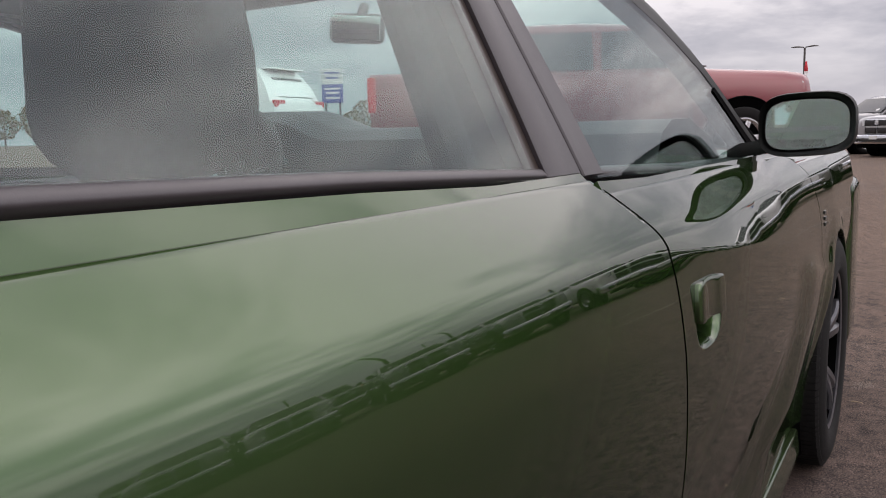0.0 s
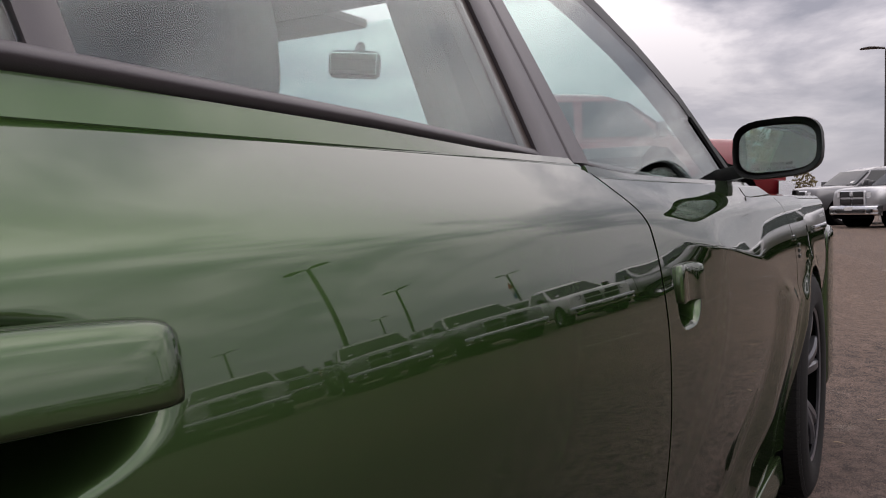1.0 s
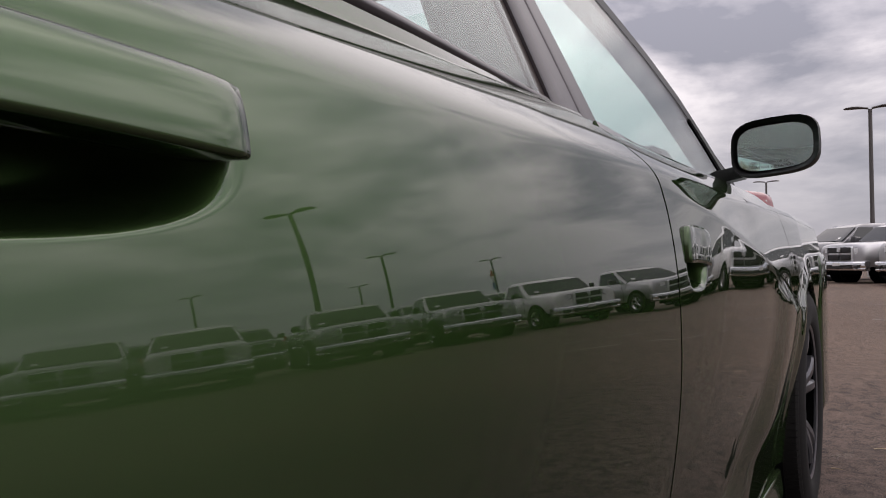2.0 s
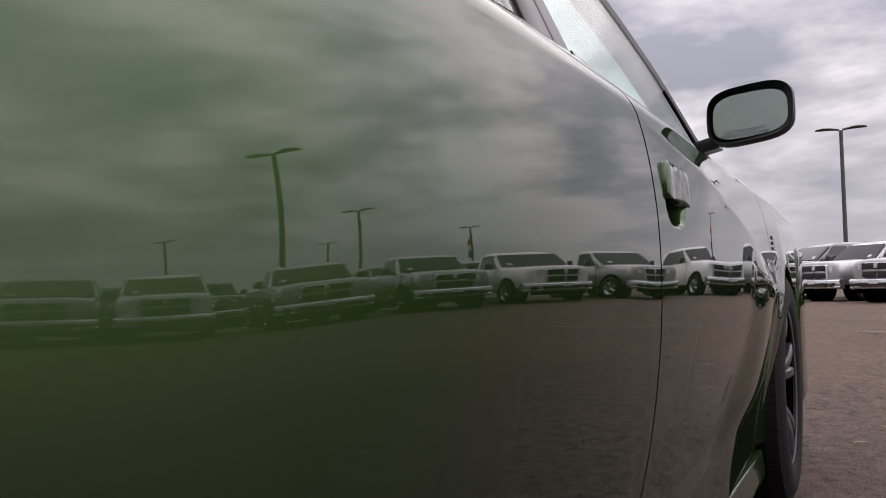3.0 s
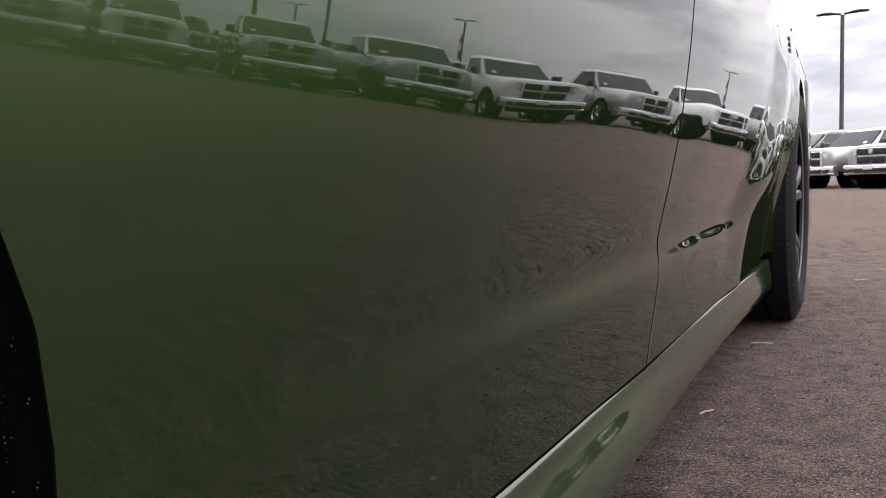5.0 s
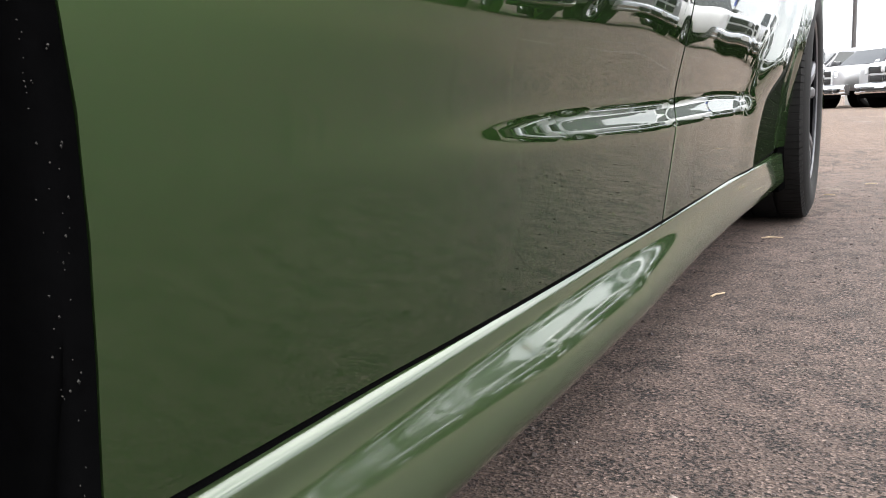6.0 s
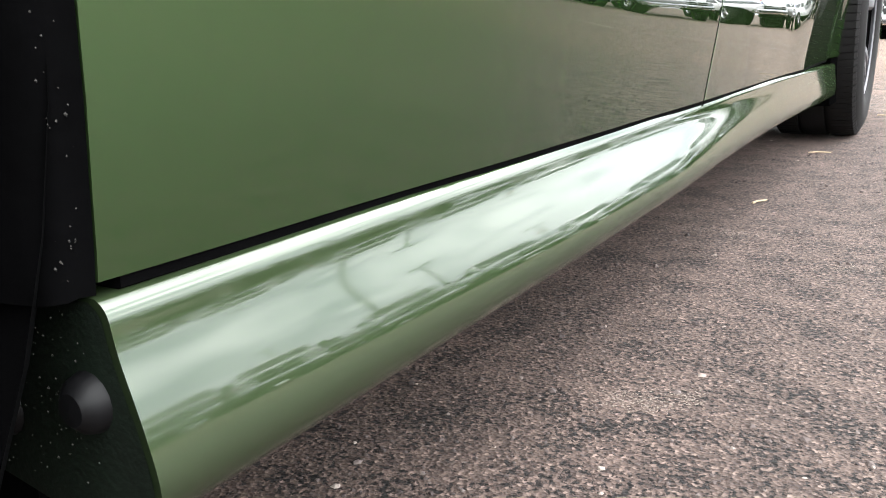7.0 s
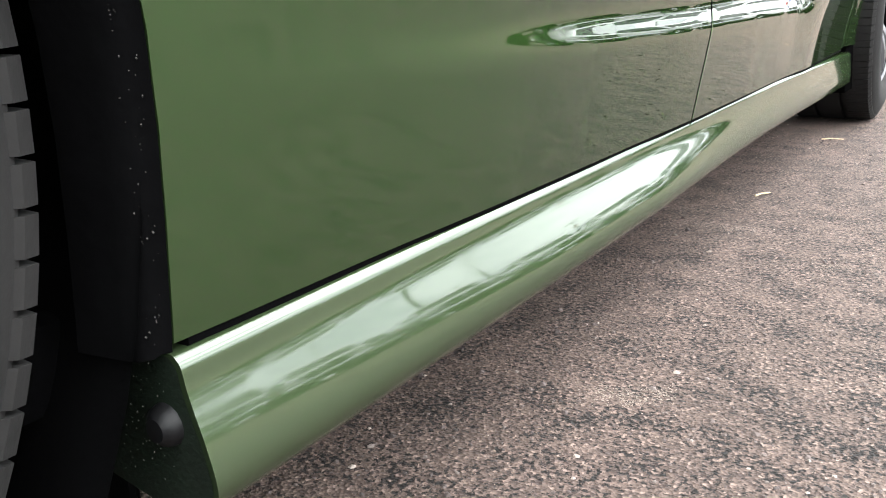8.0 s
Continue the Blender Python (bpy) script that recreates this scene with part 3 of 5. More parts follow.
for side in (1, -1):
    bm = loft([skirt_ring(y, side) for y in np.linspace(.401, 2.655, 70)])
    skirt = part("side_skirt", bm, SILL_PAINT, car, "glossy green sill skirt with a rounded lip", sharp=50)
    # cap over the lit end face, in the shade-darkened green
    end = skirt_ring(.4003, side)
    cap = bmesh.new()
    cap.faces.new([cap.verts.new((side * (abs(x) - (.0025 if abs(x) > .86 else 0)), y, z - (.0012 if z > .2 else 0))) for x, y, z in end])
    part("skirt_end", cap, SHADE_GREEN, skirt, "skirt end in green darkened by painted-in shade and dirt", smooth=False)
    for x, z in ((.893, .200), (.842, .188)):
        part("clip", lathe(((.0, .007), (.006, .0065), (.010, .003), (.0115, -.002)), 16), CLIP, skirt, "black plastic push clip").matrix_basis = pose(side * x, .399, z, 0, 0, -90)

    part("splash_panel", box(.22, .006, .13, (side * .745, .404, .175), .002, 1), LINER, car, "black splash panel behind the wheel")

# black strip added as the shadow line between the doors and the skirt
for side in (1, -1):
    rings = []
    for y in np.linspace(.412, 2.55, 50):
        x = side_x(y, .2435)
        rings.append([(side * (x + dx), y, z) for dx, z in ((-.03, .2365), (-.0035, .2365), (-.0014, .2378), (-.0012, .2418), (-.03, .2420))])
    part("sill_shade", loft(rings), LINER, car)

# rubber strip and dirty housing edge at the rear arch
for side in (1, -1):
    rows = []
    for z in np.linspace(.238, .60, 30):
        y = rear_edge(z)
        x = side_x(y, z)
        rows.append([(side * (x + dx), y + dy, z) for dx, dy in ((-.0006, -.0005), (-.003, -.005), (-.0015, -.010), (-.005, -.016), (-.014, -.018), (-.04, -.022), (-.04, -.003))])
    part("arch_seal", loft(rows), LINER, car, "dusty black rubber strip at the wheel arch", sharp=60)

# specks of road dust on the skirt's end and the arch strip
DUST = node_mat("road_dust_specks", (0.015, 0.014, 0.012), 0.95, vary=0.7, scale=300)
rnd = random.Random(31)
bm = bmesh.new()
for k in range(230):
    if k < 90:
        p = Vector((rnd.uniform(.835, .895), .3994, rnd.uniform(.165, .232)))
    else:
        z = rnd.uniform(.245, .50)
        p = Vector((side_x(rear_edge(z), z) - rnd.uniform(.001, .004), rear_edge(z) - rnd.uniform(.004, .014), z))
    r = rnd.uniform(.0002, .0006) * (1.6 if rnd.random() < .1 else 1)
    vs = [bm.verts.new(p + Vector(d) * r) for d in ((1, 0, 0), (0, -1, .2), (-1, 0, 0), (0, 0, 1), (.2, 0, -1))]
    for t in ((0, 1, 3), (1, 2, 3), (0, 4, 1), (1, 4, 2)):
        bm.faces.new([vs[q] for q in t])
part("dust", bm, DUST, [o for o in car.children if o.name.startswith("side_skirt")][0], "specks of road dust", smooth=False, kind="stuff")

# ---- wheels ----
TYRE_R, TYRE_W = 0.362, 0.245


def wheel(y, side):
    w = part("wheel", lathe(((.235, -.10), (.245, .0), (.242, .095), (.236, .108), (.246, .112), (.250, .108), (.252, .0), (.25, -.10)), 64), RIM, car, "dark split-spoke alloy wheel")
    w.matrix_basis = pose(side * (.838 if y > 1 else .787), y, HUB_Z, 0, 0, 0 if side > 0 else 180)
    prof = [(.240, -.112), (.262, -.121), (.30, -.1245), (.335, -.118), (.350, -.108), (.357, -.095)]
    prof += [(.3605, -.08), (.362, -.06), (.362, -.043), (.354, -.042), (.354, -.034), (.362, -.033), (.363, .0), (.362, .028), (.354, .029), (.354, .037), (.362, .038), (.362, .06), (.3605, .08)]
    prof += [(.357, .095), (.350, .108), (.335, .118), (.325, .1205), (.322, .1222), (.300, .1245), (.28, .1235), (.262, .121), (.250, .115), (.243, .108)]
    ty = part("tyre", lathe(prof, 96), RUBBER, w, sharp=40)
    # shoulder blocks cut by cross grooves
    bm = bmesh.new()
    for k in range(112):
        a = 2 * math.pi * k / 112
        for x0, x1 in ((.047, .112), (-.112, -.047)):
            ring = []
            prof2 = [(x0, .3632), (.5 * (x0 + x1), .3632), (x1 * .86 + x0 * .14, .3612), (x1 * .985, .351), (x1 * .98, .340), (x0, .340)] if x0 > 0 else [(x1, .3632), (.5 * (x0 + x1), .3632), (x0 * .86 + x1 * .14, .3612), (x0 * .985, .351), (x0 * .98, .340), (x1, .340)]
            for s in (-.0235, .0235):
                ring.append([(x, r * math.cos(a + s), r * math.sin(a + s)) for x, r in prof2])
            loft(ring, bm)
    part("tread", bm, RUBBER, w, kind="stuff", sharp=30)
    for k in range(5):
        bm = bmesh.new()
        a = 2 * math.pi * k / 5 + .3
        for off in (-.17, .17):
            rings = []
            for t in np.linspace(0, 1, 7):
                r = .045 + .195 * t
                aa = a + off * (.35 + .85 * t)
                wdt = .021 - .004 * t
                x = .050 + .045 * math.sin(t * 1.9)
                c, s = math.cos(aa), math.sin(aa)
                rings.append([(x + dx, r * c - s * dw, r * s + c * dw) for dx, dw in ((-.03, -wdt), (.004, -wdt), (.012, -wdt * .55), (.012, wdt * .55), (.004, wdt), (-.03, wdt))])
            loft(rings, bm)
        part("spoke", bm, RIM, w, sharp=40)
    part("hub_cap", lathe(((.0, .086), (.02, .086), (.031, .08), (.034, .06), (.034, .02)), 24), GLOSS_BLACK, w)
    part("brake_disc", lathe(((.05, -.02), (.17, -.02), (.175, -.025), (.175, -.045), (.05, -.05)), 40), BRIGHTRIM, w)
    part("wheel_barrel", lathe(((.236, -.11), (.225, -.09), (.222, .04), (.236, .10)), 48), LINER, w)
    return w


for y in (AXLE_R, AXLE_F):
    for side in (1, -1):
        wheel(y, side)

# wheel housings
for y in (AXLE_R, AXLE_F):
    for side in (1, -1):
        rings = []
        for a in np.linspace(-.66, math.pi + .66, 46):
            rings.append([(side * x, y + r * math.cos(a), HUB_Z + r * math.sin(a)) for x, r in ((.905, .398 if y < 1 else .392), (.89, .410), (.55, .43), (.50, .30))])
        bm, _ = from_grid(rings)
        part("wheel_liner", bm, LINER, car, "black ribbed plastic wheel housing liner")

# ---- belt, glass and roof of the car ----
SLANT = 0.36


def glass_x(z):
    return .826 - SLANT * (z - 1.04) - .10 * max(z - 1.04, 0) ** 2


def belt_ring(y, side):
    z = belt_z(y)
    h = .020
    return [(side * x, y, z + dz) for x, dz in ((.80, -.003), (.819, -.002), (.831, .004), (.838, .010), (.838, h * .65), (.834, h * .92), (.827, h), (.80, h))]


for side in (1, -1):
    for y0, y1 in ((-.25, 1.169), (1.174, 2.36)):
        part("belt_moulding", loft([belt_ring(y, side) for y in np.linspace(y0, y1, 24)]), TRIM, car, "satin black belt moulding under the windows", sharp=50)

roof_z = table(((-1.0, 1.10), (-.5, 1.30), (0, 1.41), (.6, 1.46), (1.2, 1.47), (1.6, 1.44), (2.0, 1.29), (2.45, 1.05)))
rail_z = table(((-.75, 1.07), (-.4, 1.23), (0, 1.335), (.5, 1.39), (1.1, 1.402), (1.45, 1.386), (1.67, 1.340), (1.86, 1.286), (2.04, 1.214), (2.18, 1.124), (2.27, 1.064), (2.40, .995)))


BROWNTRIM = node_mat("brown_black_channel", (0.030, 0.022, 0.018), 0.35, vary=0.2, scale=12)


def bar(name, a0, b0, a1, b1, side, out):
    """A flat trim bar on the glass plane between two slanting edges."""
    rings = []
    for z in np.linspace(belt_z(a0) + .010, 1.385, 9):
        q = (z - 1.04) / .18
        x, a, b = glass_x(z), a0 + (a1 - a0) * q, b0 + (b1 - b0) * q
        b = max(b, a + .012)
        rings.append([(side * (x - .02), a, z), (side * (x + out - .002), a, z), (side * (x + out), a + .003, z), (side * (x + out), b - .003, z), (side * (x + out - .002), b, z), (side * (x - .02), b, z)])
    return loft(rings)


for side in (1, -1):
    # run channels and pillar covers, tapering upwards: (name, edges at the belt, edges at 1.22, material, proud)
    for name, a0, b0, a1, b1, mat, out in (("window_channel", 1.053, 1.088, 1.022, 1.050, BROWNTRIM, .003), ("pillar_cover", 1.089, 1.183, 1.051, 1.118, TRIM, .009), ("pillar_cover", 1.187, 1.253, 1.122, 1.172, TRIM, .009),
                                         ("window_channel", .425, .440, .405, .420, BROWNTRIM, .003), ("pillar_cover", .441, .470, .421, .452, TRIM, .009)):
        part(name, bar(name, a0, b0, a1, b1, side, out), mat, car)
    # window panes
    for name, ya, yb, mat in (("rear_window", lambda z: .12 + (z - 1.03) * -.2, lambda z: 1.065 - (z - 1.02) * .17, TINT), ("front_window", lambda z: 1.245 - (z - 1.02) * .45, None, CLEAR)):
        rows, back = [], []
        for i in range(49):
            s = i / 48
            row = []
            for j in range(41):
                zt = 1.01 + .37 * j / 40
                if yb is None:
                    y = ya(zt) + (2.33 - ya(zt)) * s
                else:
                    y = ya(zt) + (yb(zt) - ya(zt)) * s
                zb = belt_z(y) + .006
                z = zb + (max(rail_z(y) - .015, zb + .001) - zb) * j / 40
                row.append((side * glass_x(z), y, z))
            rows.append(row)
        pane(name, rows, .004, mat, car, "tinted side window" if mat is TINT else "clear side window")
    # roof rail and windscreen pillar
    rings = []
    for y in np.linspace(-.7, 2.40, 40):
        z = rail_z(y)
        x = glass_x(z)
        rings.append([(side * (x + dx), y, z + dz) for dx, dz in ((.004, -.022), (.008, -.012), (.005, .002), (-.006, .010), (-.03, .022), (-.06, .014), (-.05, -.02), (-.02, -.025))])
    part("roof_rail", loft(rings), GLOSS_BLACK, car)
    rings = []
    for y in np.linspace(-.2, 2.36, 40):
        z = rail_z(y) - .022
        x = glass_x(z)
        rings.append([(side * (x + dx), y, z + dz) for dx, dz in ((.003, -.014), (.009, -.010), (.009, .006), (.003, .010), (-.02, .008), (-.02, -.012))])
    part("window_seal", loft(rings), GLOSS_BLACK, car)

# rear roof pillars
for side in (1, -1):
    rim = [(-.78, .99), (.135, 1.0), (.06, 1.345)] + [(y, rail_z(y) - .004) for y in (0, -.1, -.2, -.3, -.4, -.5, -.6, -.7)]
    part("rear_pillar", slab(rim, lambda y, z: (side * (glass_x(z) + .003), y, z), (-.02 * side, 0, 0)), PAINT, car, smooth=False)

# roof skin, windscreen, rear glass, bonnet, boot
rows = []
for y in np.linspace(-.35, 1.62, 24):
    zr = rail_z(y) + .026
    xr = glass_x(rail_z(y)) - .03
    rows.append([(xr * s, y, zr + (roof_z(y) - zr) * (1 - abs(s) ** 2.2)) for s in np.linspace(-1, 1, 21)])
bm, _ = from_grid(rows)
bmesh.ops.solidify(bm, geom=bm.faces[:], thickness=.03)
part("roof", bm, PAINT, car)
for name, y0, y1, mat in (("windscreen", 1.60, 2.43, CLEAR), ("rear_screen", -.75, -.34, TINT)):
    rows = []
    for y in np.linspace(y0, y1, 40):
        zr = rail_z(y) + .012
        xr = glass_x(rail_z(y)) - .045
        rows.append([(xr * s, y + (.10 if y0 > 0 else -.08) * (1 - s * s), zr + .012 * (1 - s * s)) for s in np.linspace(-1, 1, 41)])
    pane(name, rows, .005, mat, car)
hood_z = table(((2.35, 1.0), (2.8, 1.01), (3.3, 1.0), (3.7, .985), (3.95, .90), (4.06, .83)))
rows = []
for y in np.linspace(2.40, 4.06, 26):
    xr = side_x(y, .972) - .004
    zr = .972 if y < 3.7 else .972 - .16 * ((y - 3.7) / .36) ** 2
    rows.append([(xr * s, y, zr + (max(hood_z(y), zr) + .02 - zr) * (1 - abs(s) ** 3)) for s in np.linspace(-1, 1, 25)])
bm, _ = from_grid(rows)
bmesh.ops.solidify(bm, geom=bm.faces[:], thickness=.02)
part("bonnet", bm, PAINT, car)
rows = []
for y in np.linspace(-1.06, -.62, 10):
    rows.append([(side_x(y, .99) * s, y, 1.0 + .06 * (1 - abs(s) ** 3)) for s in np.linspace(-1, 1, 17)])
bm, _ = from_grid(rows)
bmesh.ops.solidify(bm, geom=bm.faces[:], thickness=.02)
part("boot_lid", bm, PAINT, car)
part("front_bumper", box(1.86, .34, .68, (0, 3.97, .52), .06, 4), PAINT, car)
part("rear_bumper", box(1.84, .26, .82, (0, -1.13, .615), .06, 4), PAINT, car)
part("floor_pan", box(1.66, 4.6, .05, (0, 1.4, .22), .01), LINER, car)


# ---- door mirror ----
def ring_super(cx, cy, cz, w, h, p=3.2, n=28, lean=0.0, droop=0.0):
    out = []
    for k in range(n):
        a = 2 * math.pi * k / n
        c, s = math.cos(a), math.sin(a)
        u = abs(c) ** (2 / p) * math.copysign(1, c) * w
        v = abs(s) ** (2 / p) * math.copysign(1, s) * h * (1 - .14 * (u / w + 1) / 2 if s < 0 else 1)
        out.append((cx + u, cy + lean * u, cz + v + droop * u))
    return out


MX, MY, MZ = .976, 2.045, 1.072
for side in (1, -1):
    spec = ((.000, .088, .058), (-.010, .094, .064), (.012, .0965, .0665), (.05, .094, .063), (.09, .078, .050), (.115, .045, .028))
    rings = [ring_super(MX, MY + d, MZ, w, h, 3.4, lean=-.40, droop=.015) for d, w, h in spec]
    inner = [ring_super(MX, MY + .02, MZ, .082, .052, 3.4, lean=-.40, droop=.015)]
    rings = inner + rings
    if side < 0:
        rings = [[(-x, y, z) for x, y, z in r] for r in rings]
    mir = part("door_mirror", loft(rings), SHELL, car, "black door mirror on the front door", sharp=50)
    face = [ring_super(MX, MY + .010, MZ, .081, .051, 3.4, lean=-.30, droop=.015), ring_super(MX, MY + .014, MZ, .081, .051, 3.4, lean=-.30, droop=.015)]
    if side < 0:
        face = [[(-x, y, z) for x, y, z in r] for r in face]
    part("mirror_glass", loft(face), MIRROR, mir, "silvered mirror glass")
    arm = [(.805, 2.175, 1.018), (.85, 2.165, 1.024), (.90, 2.15, 1.032)]
    bm = loft([[(side * (x), y + dy, z + dz) for dy, dz in ((-.026, -.015), (.026, -.015), (.03, .0), (.026, .015), (-.026, .015), (-.03, 0))] for x, y, z in arm])
    part("mirror_arm", bm, GLOSS_BLACK, mir)
    sail = [(2.265, 1.0), (2.42, .99), (2.31, 1.06), (2.18, 1.115), (2.085, 1.158), (2.060, 1.148)]
    part("mirror_sail", slab(sail, lambda y, z: (side * (glass_x(z) + .007), y, z), (-.02 * side, 0, 0)), LINER, mir)


# ---- door handles ----
def handle(y0, y1, z, door, high, proud):
    """A pull handle that bridges its hollow."""
    ym, hl = .5 * (y0 + y1), .5 * (y1 - y0)
    rings = []
    for s in np.linspace(-1, 1, 33):
        y = ym + hl * s
        e = (1 - abs(s) ** 12) ** .5
        zc = z + .004 * (1 - s * s) - .003 * s
        xb = shell(y, zc)
        h, out = high * (.72 + .28 * e), proud * (.5 + .5 * e)
        ring = [(-.016, h * .9), (out * .15, h), (out * .45, h * .96), (out * .64, h * .82), (out * .76, h * .5), (out * .86, h * .1), (out * .94, -h * .35), (out, -h * .80), (out * .99, -h * .93), (out * .90, -h), (-.010, -h * .97)]
        rings.append([(xb + dx, y, zc + dz) for dx, dz in ring])
    return part("door_handle", loft(rings), PAINT, door, "body-coloured pull handle", sharp=60)


def shell(y, z):
    """The side without its hollows: a straight line across their height."""
    lo, hi = side_x(y, .79), side_x(y, .935)
    return lo + (hi - lo) * (z - .79) / .145 + .004


handle(.165, .436, .9015, rear_door, .0205, .024)
handle(1.296, 1.428, .848, front_door, .027, .008)


# ---- cabin ----
def seat(x, y):
    ob = []
    rings = []
    for z, w, d, yy in ((.55, .25, .07, .0), (.75, .255, .085, -.03), (.90, .18, .06, -.07), (.97, .08, .045, -.095), (1.02, .062, .036, -.105), (1.037, .085, .036, -.11), (1.055, .135, .036, -.112), (1.08, .162, .036, -.114), (1.11, .170, .036, -.115), (1.16, .168, .035, -.115), (1.21, .160, .034, -.118), (1.27, .150, .032, -.12), (1.32, .13, .025, -.12), (1.335, .08, .015, -.12)):
        rings.append([(x + w * abs(math.cos(a)) ** .6 * math.copysign(1, math.cos(a)), y + yy + d * abs(math.sin(a)) ** .6 * math.copysign(1, math.sin(a)), z) for a in np.linspace(0, 2 * math.pi, 24, endpoint=False)])
    part("front_seat", loft(rings), CLOTH, car, "dark cloth front seat with tall headrest", sharp=70)
    part("seat_cushion", box(.50, .50, .16, (x, y + .25, .52), .05, 3), CLOTH, car)


seat(.462, .97)
seat(-.40, .97)
part("rear_bench", box(1.30, .5, .20, (0, .25, .50), .06, 3), CLOTH, car)
part("rear_backrest", box(1.30, .16, .50, (0, -.05, .78), .06, 3, turn=Euler((-.2, 0, 0)).to_matrix().to_4x4()), CLOTH, car)
rows = []
dash = ((1.84, .80), (1.85, 1.00), (1.89, 1.065), (1.96, 1.092), (2.1, 1.095), (2.30, 1.05), (2.42, .99))
for q in np.linspace(0, len(dash) - 1, 43):
    y, z = (float(np.interp(q, range(len(dash)), [p[k] for p in dash])) for k in (0, 1))
    hood = .055 * float(ease(.95, 1.06, z)) if y < 2.2 else .055 * float(ease(2.40, 2.2, y))
    rows.append([(.72 * s, y + .05 * s * s, z + hood * math.exp(-((s + .52) / .26) ** 4)) for s in np.linspace(-1, 1, 61)])
bm, _ = from_grid(rows)
part("dashboard", bm, CABIN, car, "dark moulded dashboard with a hooded cluster")
wheel_m = Matrix.Translation((-.35, 1.74, .975)) @ Euler((radians(66), 0, 0)).to_matrix().to_4x4()
bm = tube([wheel_m @ Vector((.195 * math.cos(a), .188 * math.sin(a), 0)) for a in np.linspace(0, 2 * math.pi, 49)], .0175, 10)
sw = part("steering_wheel", bm, CABIN, car, "dark leather steering wheel")
hub = part("wheel_hub", box(.16, .12, .06, (0, 0, 0), .028, 3), CABIN, sw)
hub.matrix_basis = wheel_m
part("hub_frame", tube([Vector((.066 * math.cos(a) * (1.0 - .1 * math.sin(a)), .042 * math.sin(a), .033)) for a in np.linspace(0, 2 * math.pi, 33)], .0028, 6), BRIGHTRIM, hub, "bright outline on the wheel hub")
part("hub_text_bar", box(.07, .010, .003, (0, 0, .032), .001, 1), BRIGHTRIM, hub)
for a in (0, math.pi, 1.5 * math.pi):
    part("wheel_spoke", box(.13, .035, .02, (.13 * math.cos(a), .12 * math.sin(a), 0), .008, 2, turn=Euler((0, 0, a)).to_matrix().to_4x4()), CABIN, sw).matrix_basis = wheel_m
part("stalk", tube([(-.28, 1.80, .99), (-.17, 1.80, 1.02)], .008), BRIGHTRIM, sw)
rv = part("rearview_mirror", box(.13, .03, .068, (0, 0, 0), .02, 3), CABIN, car, "dark interior rear-view mirror")
rv.matrix_basis = pose(.02, 1.86, 1.325, 0, 4, 24)
part("mirror_face", box(.116, .004, .054, (0, -.0165, 0), .0015, 1), MIRROR, rv, "silvered inner mirror face")
part("mirror_stem", tube([(0, .02, .02), (0, .07, .06)], .012), CABIN, rv)
for side in (1, -1):
    part("door_card", box(.05, 1.9, .62, (side * .77, 1.4, .68), .02), CABIN, car, smooth=False)
    part("pillar_lining", box(.05, .16, .40, (side * .70, 1.10, 1.19), .02, turn=Euler((0, side * radians(-20), 0)).to_matrix().to_4x4()), CABIN, car, smooth=False)
part("sun_visor", box(.42, .16, .022, (-.02, 1.60, 1.372), .01, 2), CABIN, car)
part("headlining", box(1.05, 1.30, .02, (0, .85, 1.365), .008), CABIN, car)


# etched lines on the mirror glass and a small emblem on the fender
def words(body, size, m, parent, mat):
    cu = bpy.data.curves.new("lettering", "FONT")
    cu.body, cu.size, cu.extrude, cu.align_x = body, size, .0002, "CENTER"
    cu.materials.append(mat)
    ob = new("lettering", cu)
    ob.parent = parent
    ob.matrix_basis = m
    return ob


ETCH = node_mat("etched_lettering", (0.10, 0.11, 0.11), 0.6)
mirror_right = [o for o in car.children if o.name.startswith("door_mirror")][0]
yaw = math.degrees(math.atan(-.30))
for k, line in enumerate(("OBJECTS IN MIRROR ARE", "CLOSER THAN THEY APPEAR")):
    words(line, .0085, pose(MX - .012, MY + .0065 + .012 * .30, MZ - .034 - .0095 * k, 90, 0, yaw), mirror_right, ETCH)
emb = part("fender_emblem", bmesh.new(), GLOSS_BLACK, car, "small dark fender emblem")
bm = bmesh.new()
for k in range(3):
    z = .80 + .016 * k
    y = 2.735
    box(.004, .030, .010, (side_x(y, z) + .001, y, z), .001, 1, bm)
bm.to_mesh(emb.data)
bm.free()

# ---- vehicles of the lot ----
def pick_wheel(parent, x, y, side, rim):
    w = part("wheel", lathe(((.27, -.11), (.36, -.13), (.388, -.11), (.40, -.07), (.40, .07), (.388, .11), (.36, .13), (.29, .132), (.255, .118), (.25, -.1)), 36), RUBBER, parent, sharp=40)
    w.matrix_basis = pose(x, y, .40, 0, 0, 0 if side > 0 else 180)
    part("rim", lathe(((.0, .095), (.05, .10), (.07, .075), (.18, .055), (.215, .10), (.240, .122), (.258, .122), (.255, .02)), 36), rim, w)
    for k in range(5):
        a = 2 * math.pi * k / 5
        part("spoke", box(.05, .17, .070, (.085, .145 * math.cos(a), .145 * math.sin(a)), .012, 1, turn=Euler((a, 0, 0)).to_matrix().to_4x4()), rim, w)


